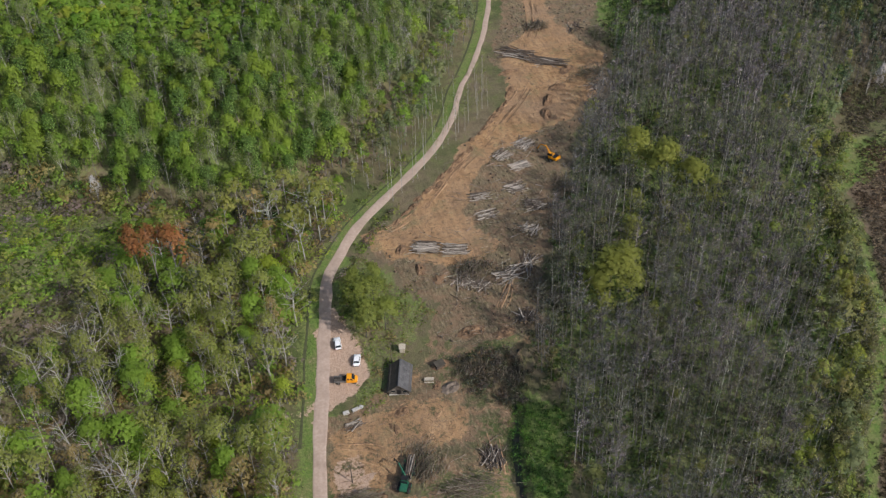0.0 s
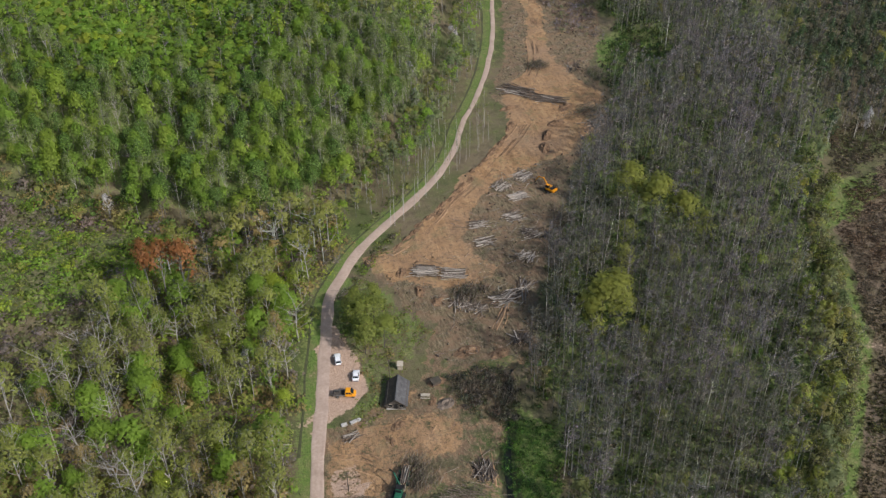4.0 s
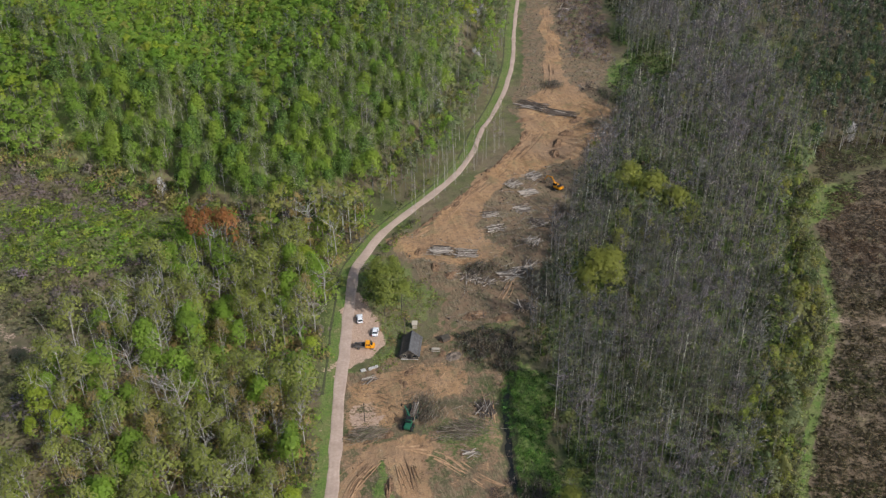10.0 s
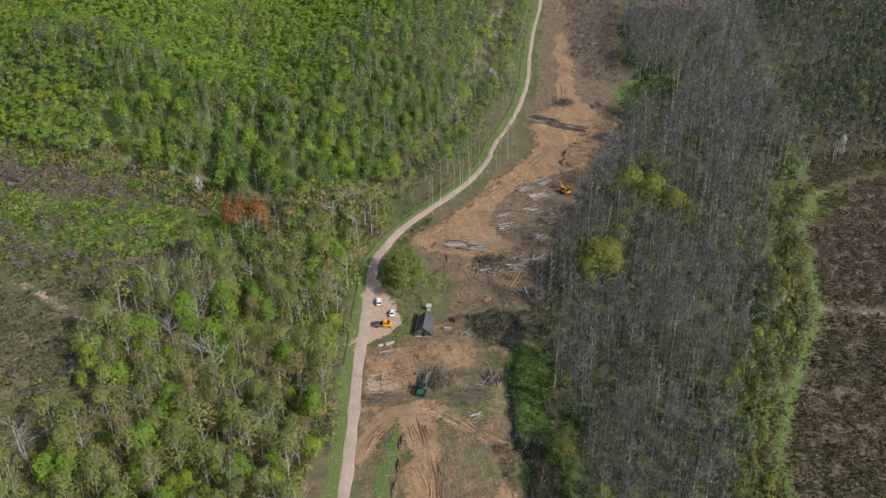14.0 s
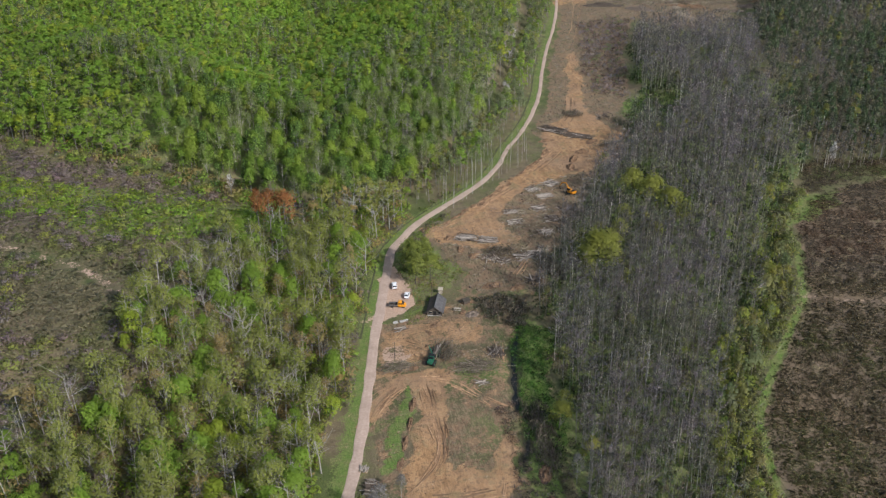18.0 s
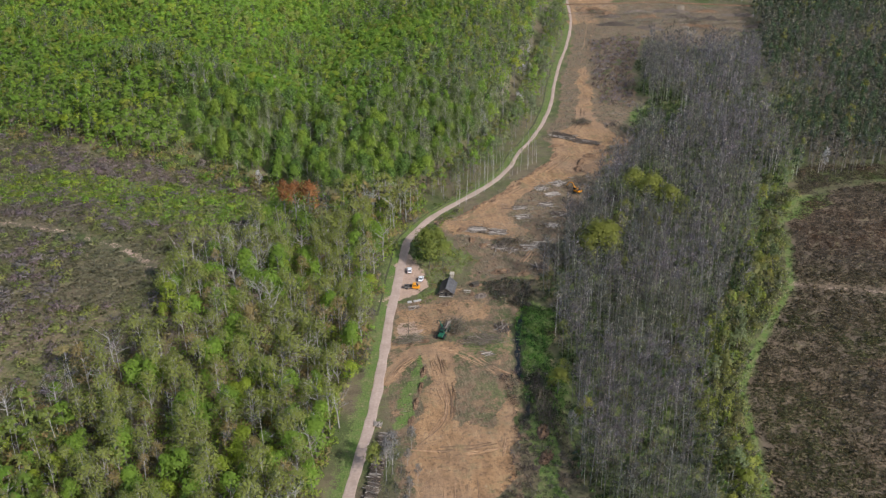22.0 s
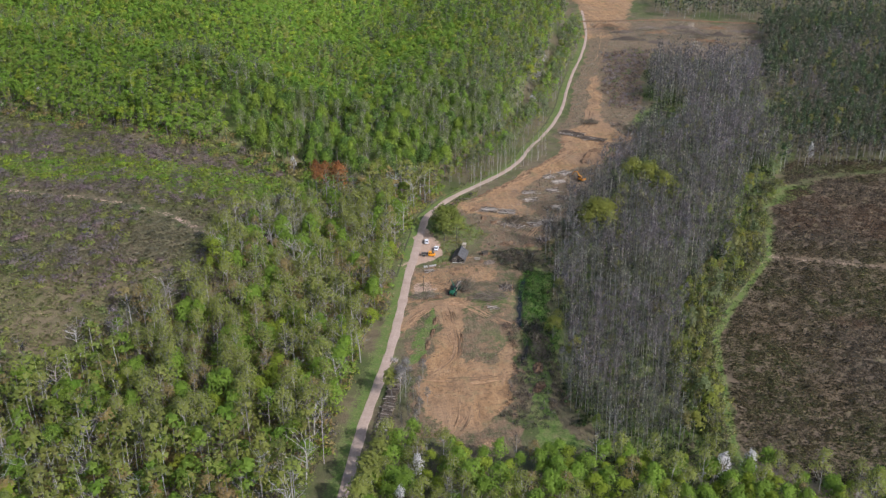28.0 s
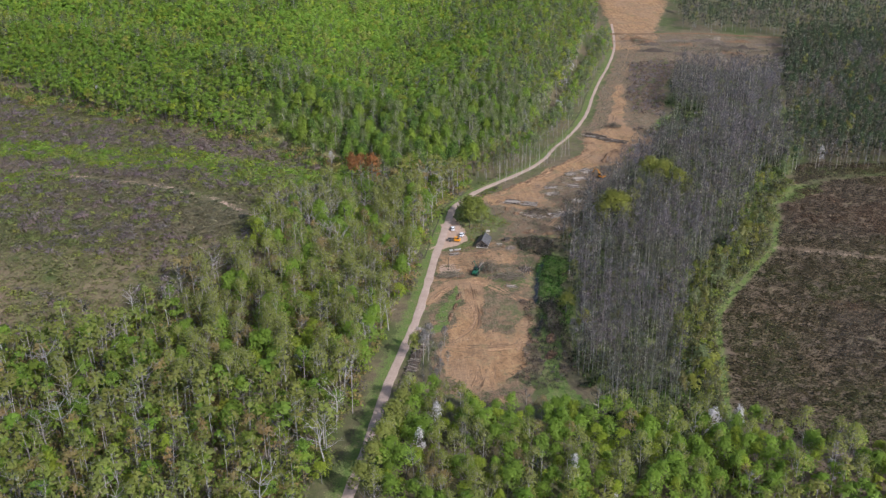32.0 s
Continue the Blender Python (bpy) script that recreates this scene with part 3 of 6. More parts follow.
DENSE_BUSH = [bush(95 + k, 3.4, 2.7, 70, 0.46, 10) for k in range(3)]

# tints of young leaves, of twigs and of bark
FRESH, LIME, OLIVE, DEEP, SAGE = (0.215, 0.325, 0.046), (0.300, 0.375, 0.044), (0.275, 0.305, 0.072), (0.125, 0.205, 0.052), (0.190, 0.225, 0.100)
YELLOW, COPPER, BLOSSOM, TAWNY = (0.315, 0.335, 0.048), (0.360, 0.160, 0.060), (0.70, 0.67, 0.65), (0.340, 0.262, 0.105)
MAUVE, GREY_TWIG, BROWN_TWIG = (0.262, 0.226, 0.238), (0.272, 0.252, 0.252), (0.215, 0.178, 0.145)
ALDER_BARK = (0.245, 0.228, 0.215)
GREY_BARK, PALE_BARK, DARK_BARK, WHITE_BARK = (0.185, 0.172, 0.160), (0.36, 0.34, 0.305), (0.085, 0.075, 0.064), (0.52, 0.49, 0.45)


def scatter(seed, area, spacing, keep=None, ragged=6.0):
    """Places about spacing metres apart in an area, none on the road."""
    rng = np.random.default_rng(seed)
    xs, ys = [p[0] for p in area], [p[1] for p in area]
    gx, gy = np.meshgrid(np.arange(min(xs), max(xs), spacing), np.arange(min(ys), max(ys), spacing), indexing="ij")
    x = (gx + spacing * 0.5 * (np.arange(gx.shape[1]) % 2)[None, :]).ravel() + rng.uniform(-0.42, 0.42, gx.size) * spacing
    y = gy.ravel() + rng.uniform(-0.42, 0.42, gx.size) * spacing
    ok = inside(x + ragged * drift(x, y, 16, 3, 11.0), y + ragged * drift(x, y, 16, 3, 21.0), area) & (np.abs(along(x, y, ROAD)) > 4.5)
    if keep is not None:
        ok &= keep(x, y)
    return x[ok], y[ok], rng


def blend(rng, n, kinds, spread=0.16):
    """Tints for n plants from (share, tint) pairs."""
    share = np.array([s for s, _ in kinds], float)
    t = np.array([c for _, c in kinds])[rng.choice(len(kinds), n, p=share / share.sum())]
    return t * rng.uniform(1 - spread, 1 + spread, (n, 1)) * rng.uniform(0.93, 1.07, (n, 3))


def wood_of(name, label, category, protos, x, y, rng, tall, tints, barks, mats=(BARK, LEAF), squeeze=(0.85, 1.2), part_label=""):
    """Countless plants as one object: real geometry, each with its own turn, size and tint."""
    V, F, T, M, N, n = [], [], [], [], [], 0
    z = ground_z(x, y)
    which, turn = rng.integers(0, len(protos), len(x)), rng.uniform(0, 2 * np.pi, len(x))
    size = rng.uniform(*tall, len(x))
    wide = size * rng.uniform(*squeeze, len(x))
    for k, plant in enumerate(protos):
        at = np.flatnonzero(which == k)
        if not len(at):
            continue
        c, s = np.cos(turn[at])[:, None], np.sin(turn[at])[:, None]
        scale, rise = (wide[at] / plant.height)[:, None], (size[at] / plant.height)[:, None]
        for m, (v, f, soft) in enumerate((plant.wood, plant.crown)):
            px = x[at][:, None] + scale * (c * v[:, 0] - s * v[:, 1])
            py = y[at][:, None] + scale * (s * v[:, 0] + c * v[:, 1])
            pz = z[at][:, None] + rise * v[:, 2]
            V.append(np.stack([px, py, pz], -1).reshape(-1, 3))
            N.append(np.stack([c * soft[:, 0] - s * soft[:, 1], s * soft[:, 0] + c * soft[:, 1], np.broadcast_to(soft[:, 2], px.shape)], -1).reshape(-1, 3))
            F.append((f[None] + (n + len(v) * np.arange(len(at)))[:, None, None]).reshape(-1, 3))
            tone = (barks if m == 0 else tints)[at]
            T.append(np.repeat(tone, len(v), 0))
            M.append(np.full(len(f) * len(at), m, np.int32))
            n += len(v) * len(at)
    me = mesh_from(name, np.concatenate(V), np.concatenate(F), list(mats), [("tint", np.concatenate(T))], True, np.concatenate(N))
    me.polygons.foreach_set("material_index", np.concatenate(M))
    return tagged(new(name, me), label, category, kind="stuff")


MESHES = {}


def single(kind, label, plant, x, y, height, tint, bark, rng, category="tree", group="", crown_mat=LEAF, crown_name="crown", squeeze=1.0):
    """One tree that can be picked out: trunk and crown under an empty at its foot."""
    key = (id(plant), tuple(tint), tuple(bark))
    if key not in MESHES:
        MESHES[key] = (mesh_from("trunk", *plant.wood[:2], BARK, [("tint", np.tile(bark, (len(plant.wood[0]), 1)))], True, plant.wood[2]),
                       mesh_from(crown_name, *plant.crown[:2], crown_mat, [("tint", np.tile(tint, (len(plant.crown[0]), 1)))], True, plant.crown[2]))
    root = tagged(new(kind), label, category, group)
    s = height / plant.height
    root.matrix_world = pose(x, y, float(ground_z(x, y)), 0, 0, rng.uniform(0, 360)) @ Matrix.Diagonal((s * squeeze, s * squeeze, s, 1))
    for name, me in zip(("trunk", crown_name), MESHES[key]):
        new(name, me).parent = root
    return root

# ---- woods ----
LEFT_WOOD = [(-150, -262), (-128, -118), (-88, -100), (-80, -86), (-42, -70), (-42, -36), (-14, -4), (-6, 26), (10, 46), (58, 50), (60, 40), (48, 20), (36, -14), (30, -40), (23, -70), (15, -100), (6, -130), (-4, -175), (-14, -215), (-28, -262)]
RIGHT_WOOD = [(94, -29), (108, -10), (114, 3), (123, 19), (136, 43), (147, 60), (163, 77), (177, 98), (180, 122), (197, 150), (217, 215), (238, 258), (275, 255), (298, 232), (264, 142), (236, 70), (222, 40), (203, 8), (180, -48),
              (162, -70), (146, -90), (134, -108), (124, -141), (114, -172), (82, -172), (73, -140), (79, -120), (88, -101), (87, -72), (93, -52)]
FAR_RIGHT = [(222, 42), (237, 66), (266, 138), (300, 230), (334, 306), (355, 356), (510, 330), (470, 180), (370, 60), (330, 46)]
FAR_BACK = [(284, 398), (356, 366), (510, 335), (640, 580), (640, 720), (340, 700), (308, 600), (304, 500), (290, 440)]
HILL = [(-330, 330), (-290, 250), (-228, 219), (-157, 154), (-89, 101), (-58, 88), (-39, 80), (-19, 74), (-3, 69), (12, 55), (56, 58), (86, 95), (108, 128), (124, 163), (146, 222), (170, 292), (200, 382), (226, 482), (232, 540), (60, 520), (-120, 470), (-300, 440)]
FRINGE = [(64, 46), (60, 58), (90, 94), (112, 126), (128, 160), (150, 220), (176, 292), (206, 384), (214, 372), (186, 284), (156, 204), (130, 140), (110, 102), (96, 76), (74, 54)]
PLAIN = [(-310, 262), (-228, 212), (-157, 147), (-89, 94), (-58, 81), (-39, 73), (-19, 67), (-3, 60), (8, 46), (-6, 28), (-14, -4), (-42, -36), (-42, -70), (-80, -86), (-88, -100), (-128, -118), (-170, -90), (-240, 20), (-300, 120)]
HEATH = [(115, -172), (127, -141), (137, -108), (149, -91), (165, -71), (182, -50), (195, -22), (205, 0), (219, 19), (226, 40), (246, 56), (340, 44), (310, -60), (230, -180), (165, -208)]
NEAR_WOOD = [(-2, -182), (12, -162), (22, -154), (33, -161), (45, -167), (56, -172), (66, -172), (79, -172), (105, -176), (130, -188), (165, -206), (185, -285), (-30, -285), (-18, -235)]


BIG_YELLOW = [(117, -24, 20, 1.35), (122, -19, 17, 1.3), (112, -30, 13, 1.3), (119, -29, 17, 1.3), (153, 18, 19, 1.4), (158, 9, 17, 1.3), (161, 2, 15, 1.2), (138, 6, 14, 1.2), (132, -4, 13, 1.2), (81, -101, 9, 1.5), (84, -94, 8, 1.4), (146, 26, 16, 1.3), (150, 32, 16, 1.2)]


def heath_tint(rng, x, y):
    """Russet on the higher ground, olive hollows towards the lane, brown between."""
    olive = smooth(drift(x, y, 42, 4, 2.5) + 0.5 * smooth(y, -30, -90) - 0.12 + rng.normal(0, 0.07, len(x)), -0.08, 0.1)[:, None]
    russet = smooth(drift(x, y, 26, 4, 14.5) + rng.normal(0, 0.07, len(x)), -0.1, 0.12)[:, None]
    dry = np.array((0.220, 0.145, 0.088)) * russet + np.array((0.185, 0.150, 0.098)) * (1 - russet)
    lush = np.array((0.145, 0.145, 0.052)) * russet + np.array((0.150, 0.125, 0.062)) * (1 - russet)
    return (lush * olive + dry * (1 - olive)) * rng.uniform(0.66, 0.84, (len(x), 1))


def plant_woods():
    # hill in young leaf, greyer and thinner in drifts
    greens = [(8, (0.205, 0.320, 0.044)), (2, LIME), (1.2, OLIVE), (0.7, DEEP)]
    x, y, rng = scatter(1, HILL, 4.7)
    d = along(x, y, HILL_FOOT)
    rim = (d < 48 + 16 * drift(x, y, 40, 2, 12.0)) & (x > -42 + 12 * drift(x, y, 40, 2, 3.0))
    grey = (drift(x, y, 60, 3, 5.0) + 0.9 * smooth(x, 30, 110) * smooth(d, 90, 20) + 0.3 * smooth(x, 30, 120) + 0.25 * rim + 0.35 * np.exp(-(((d - 122) / 22) ** 2)) - 0.25 + rng.normal(0, 0.2, len(x))) > 0.10
    near = rim & (y < 150)
    g, thin = rim & ~grey & ~near, grey & ~near & (rim | (rng.random(len(x)) < 0.6))
    for px, py, bare_one in zip(x[near], y[near], grey[near]):
        u = rng.random()
        if u < (0.42 if bare_one else 0.15):
            single("slender_tree", "slender half-leafed tree at the foot of the hill", SPARSE[rng.integers(6)], px, py, rng.uniform(12, 19), (0.200, 0.255, 0.075), PALE_BARK, rng, group="trees at the foot of the hill", squeeze=rng.uniform(0.65, 1.0))
        elif u < (0.54 if bare_one else 0.18):
            single("leafless_tree", "leafless grey-mauve tree at the foot of the hill", ALDER[rng.integers(6)], px, py, rng.uniform(13, 19), MAUVE, PALE_BARK, rng, group="trees at the foot of the hill", crown_mat=TWIG, squeeze=rng.uniform(1.0, 1.5))
        else:
            single("leafy_tree", "round-crowned green tree at the foot of the hill", FULL[rng.integers(5)], px, py, rng.uniform(9, 16), ((0.198, 0.305, 0.046), (0.245, 0.335, 0.048), (0.135, 0.220, 0.050))[rng.integers(3)], GREY_BARK, rng, group="trees at the foot of the hill", squeeze=rng.uniform(0.7, 1.0))
    wood_of("broadleaf_wood", "hillside wood of broadleaf trees in fresh bright green leaf", "wood", FAR_FULL, x[g], y[g], rng, (10, 17), blend(rng, g.sum(), greens, 0.14) * 0.85, blend(rng, g.sum(), [(1, GREY_BARK)]), squeeze=(0.9, 1.25))
    wood_of("thin_wood", "half-leafed olive and grey trees among the hillside wood", "wood", FAR_SPARSE, x[thin], y[thin], rng, (12, 19), blend(rng, thin.sum(), [(3, (0.170, 0.205, 0.092)), (3, FRESH), (1.5, OLIVE), (1, LIME)]), blend(rng, thin.sum(), [(2, GREY_BARK), (1, PALE_BARK)]), squeeze=(0.9, 1.2))
    big = ~rim & ~grey & (drift(x, y, 34, 2, 19.0) > 0.1) & (d < 170)
    wood_of("hill_crest_wood", "round-crowned bright green trees over the young hillside wood", "wood", FAR_FULL, x[big], y[big], rng, (9, 13), blend(rng, big.sum(), greens, 0.14) * 0.92, blend(rng, big.sum(), [(1, GREY_BARK)]), squeeze=(0.9, 1.2))
    x, y, rng = scatter(71, HILL, 3.5, lambda x, y: (along(x, y, HILL_FOOT) > 40) | (x < -44))
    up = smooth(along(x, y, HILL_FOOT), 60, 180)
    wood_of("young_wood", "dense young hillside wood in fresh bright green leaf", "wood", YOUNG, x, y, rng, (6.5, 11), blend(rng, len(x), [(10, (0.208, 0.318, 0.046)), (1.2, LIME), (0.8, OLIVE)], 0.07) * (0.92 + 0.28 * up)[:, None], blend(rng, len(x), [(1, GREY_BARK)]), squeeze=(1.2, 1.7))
    x, y, rng = scatter(11, HILL, 9.0)
    leafless = (drift(x, y, 60, 3, 5.0) + 0.6 * smooth(x, 20, 110) - 0.3 * smooth(along(x, y, HILL_FOOT), 60, 200) + rng.normal(0, 0.2, len(x))) > 0.28
    wood_of("hill_bare_wood", "leafless grey-mauve trees scattered over the hillside wood", "wood", FAR_ALDER, x[leafless], y[leafless], rng, (12, 16), blend(rng, leafless.sum(), [(2, MAUVE), (1, GREY_TWIG)]), blend(rng, leafless.sum(), [(1, PALE_BARK)]), (BARK, TWIG), (1.1, 1.5))
    # wood edge between hill and road
    x, y, rng = scatter(2, FRINGE, 3.5, ragged=2.0)
    wood_of("edge_wood", "slender grey and olive trees along the gravel road", "wood", FAR_SPARSE + FAR_FULL[:1] + ALDER[:1], x, y, rng, (8, 14), blend(rng, len(x), [(3, SAGE), (2, FRESH), (2, OLIVE)]), blend(rng, len(x), [(1, GREY_BARK), (2, PALE_BARK)]))
    # alder wood on the wet ground
    x, y, rng = scatter(3, RIGHT_WOOD, 2.8, lambda x, y: (drift(x, y, 11, 2, 31.0) > -0.30) & (along(x, y, LANE) > 4.5) & ~inside(x, y, SWALE) & ~inside(x, y, SWALE_NORTH) & np.all([np.hypot(x - a, y - b) > 0.33 * h * w for a, b, h, w in BIG_YELLOW], axis=0))
    lane = np.abs(along(x, y, LANE))
    green = (lane < 22) & (lane > 4.5) & (y < 40) & (rng.random(len(x)) < smooth(lane, 21, 9)) | (rng.random(len(x)) < 0.05)
    near = ~green & (x < 150) & (y < 110)
    rest = ~green & ~near
    for name, sel, kinds in (("alder_wood", near, ALDER), ("far_alder_wood", rest, FAR_ALDER)):
        wood_of(name, "dense leafless grey-mauve alder trees with thin straight stems", "wood", kinds, x[sel], y[sel], rng, (11, 21), patches(rng, x[sel], y[sel], 26, ((MAUVE, (0.235, 0.204, 0.205)), (GREY_TWIG, (0.205, 0.204, 0.150))), 0.16), blend(rng, sel.sum(), [(3, ALDER_BARK), (4, GREY_BARK), (0.5, WHITE_BARK)]), (BARK, TWIG))
    thin = green & (rng.random(len(x)) < 0.62)
    wood_of("lane_wood", "yellow-green half-leafed trees along the grassy lane", "wood", FAR_SPARSE + FAR_FULL[:3], x[thin], y[thin], rng, (7, 13), blend(rng, thin.sum(), [(2, (0.225, 0.275, 0.046)), (4, (0.205, 0.205, 0.070)), (4, (0.240, 0.258, 0.052)), (2, SAGE)]), blend(rng, thin.sum(), [(1, GREY_BARK)]))
    x, y, rng = scatter(12, [(110, -212), (150, -92), (182, -52), (206, 4), (224, 22), (214, 28), (150, -60), (110, -150), (98, -205)], 2.1, lambda x, y: (along(x, y, LANE) > 2.2) & (along(x, y, LANE) < 8))
    wood_of("lane_thicket", "yellow-green bushes and young trees close along the lane", "thicket", FAR_SPARSE[:2] + DENSE_BUSH, x, y, rng, (1.6, 5.0), blend(rng, len(x), [(2, (0.175, 0.190, 0.046)), (1, (0.180, 0.220, 0.042)), (4, (0.140, 0.150, 0.055)), (2, (0.130, 0.135, 0.070))]), blend(rng, len(x), [(1, GREY_BARK)]), squeeze=(0.9, 1.3))
    x, y, rng = scatter(4, RIGHT_WOOD, 3.2)
    wood_of("alder_undergrowth", "low green and brown undergrowth below the alders", "undergrowth", LOW_SHRUB, x, y, rng, (0.9, 2.6), blend(rng, len(x), [(2, (0.130, 0.215, 0.036)), (5, (0.080, 0.135, 0.034)), (1, (0.150, 0.120, 0.080))]), blend(rng, len(x), [(1, DARK_BARK)]))
    # mixed wood further off
    for seed, name, area, gap in ((5, "mixed_wood", FAR_RIGHT, 4.0), (6, "distant_wood", FAR_BACK, 5.4)):
        x, y, rng = scatter(seed, area, gap)
        patch = drift(x, y, 70, 3, 8.0) + rng.normal(0, 0.3, len(x)) > (-0.3 if gap < 5 else 0.15)
        wood_of(name, "mixed dark green, olive and tawny trees with tall bare stems", "wood", DISTANT + FAR_SPARSE[:2], x[patch], y[patch], rng, (11, 17), blend(rng, patch.sum(), [(3, (0.095, 0.128, 0.062)), (2, (0.150, 0.140, 0.100)), (2.5, (0.070, 0.112, 0.045)), (0.5, (0.225, 0.225, 0.055))]), blend(rng, patch.sum(), [(1, GREY_BARK), (1, PALE_BARK)]))
        wood_of("bare_" + name, "leafless grey-mauve trees among the mixed wood", "wood", FAR_ALDER, x[~patch], y[~patch], rng, (12, 18), blend(rng, (~patch).sum(), [(3, MAUVE), (1, BROWN_TWIG)]), blend(rng, (~patch).sum(), [(1, GREY_BARK)]), (BARK, TWIG))
    # scrub on the shelf and on the heath
    x, y, rng = scatter(7, PLAIN, 2.5, lambda x, y: (np.abs(along(x, y, OLD_TRACK)) > 2.6))
    glade = inside(x + 10 * drift(x, y, 30, 3, 4.0), y + 9 * drift(x, y, 30, 3, 9.0), GLADE) & (rng.random(len(x)) < 0.6) | (drift(x, y, 45, 3, 2.5) + rng.normal(0, 0.1, len(x)) > 0.46)
    dull = patches(rng, x, y, 75, (((0.262, 0.205, 0.190), (0.215, 0.225, 0.085)), ((0.240, 0.190, 0.168), (0.225, 0.205, 0.120))), 0.10)
    tint = np.where(glade[:, None], blend(rng, len(x), [(4, FRESH), (2, LIME), (1, OLIVE)]), dull)
    wood_of("scrub", "knee-high to man-high brown and green scrub on open ground", "scrub", LOW_SHRUB, x, y, rng, (0.4, 1.1), tint, blend(rng, len(x), [(1, BROWN_TWIG)]), squeeze=(2.0, 3.2))
    x, y, rng = scatter(13, PLAIN, 4.6, lambda x, y: (np.abs(along(x, y, OLD_TRACK)) > 4) & (drift(x, y, 30, 3, 6.0) > -0.3))
    lush = inside(x + 6 * drift(x, y, 20, 3, 4.0), y + 6 * drift(x, y, 20, 3, 9.0), GLADE) & (rng.random(len(x)) < 0.75)
    wood_of("plain_bushes", "rounded green and mauve-brown bushes on the open ground", "bushes", DENSE_BUSH, x, y, rng, (1.3, 3.4), np.where(lush[:, None], blend(rng, len(x), [(4, FRESH), (2, LIME), (1, OLIVE)]), blend(rng, len(x), [(2, (0.205, 0.235, 0.075)), (4, (0.245, 0.198, 0.185)), (1.2, OLIVE)])), blend(rng, len(x), [(1, BROWN_TWIG)]), squeeze=(1.0, 1.5))
    x, y, rng = scatter(8, HEATH, 2.0, lambda x, y: (np.abs(along(x, y, HEATH_TRACK)) > 2.0) & (along(x, y, LANE) < -2.2) | (along(x, y, LANE) > 2.4) & (x > 200))
    wood_of("heath_scrub", "russet, brown and olive heath scrub beside the lane", "scrub", LOW_SHRUB, x, y, rng, (0.22, 0.6), heath_tint(rng, x, y), blend(rng, len(x), [(1, BROWN_TWIG)]), squeeze=(3.2, 5.2))
    x, y, rng = scatter(10, [(-300, 240), (-157, 142), (-58, 78), (-5, 58), (12, 44), (60, 46), (58, 60), (14, 58), (-5, 74), (-58, 92), (-157, 160), (-300, 262)], 3.3)
    wood_of("foot_thicket", "thicket of green and brown bushes along the foot of the hill", "thicket", DENSE_BUSH, x, y, rng, (1.6, 5.0), blend(rng, len(x), [(3, FRESH), (3, OLIVE), (2, TAWNY), (2, BROWN_TWIG), (1, DEEP)]), blend(rng, len(x), [(1, DARK_BARK)]))
    # understorey of the wood left of the road
    x, y, rng = scatter(9, LEFT_WOOD, 2.7, lambda x, y: (np.abs(along(x, y, ROAD)) > 4.6) & (np.abs(along(x, y, OLD_TRACK)) > 2.5))
    wood_of("understorey", "bushy olive, green and tawny understorey", "undergrowth", SHRUB + DENSE_BUSH, x, y, rng, (1.2, 4.6), blend(rng, len(x), [(4, OLIVE), (3, FRESH), (4, TAWNY), (3, BROWN_TWIG), (1.5, LIME)]), blend(rng, len(x), [(1, DARK_BARK)]))


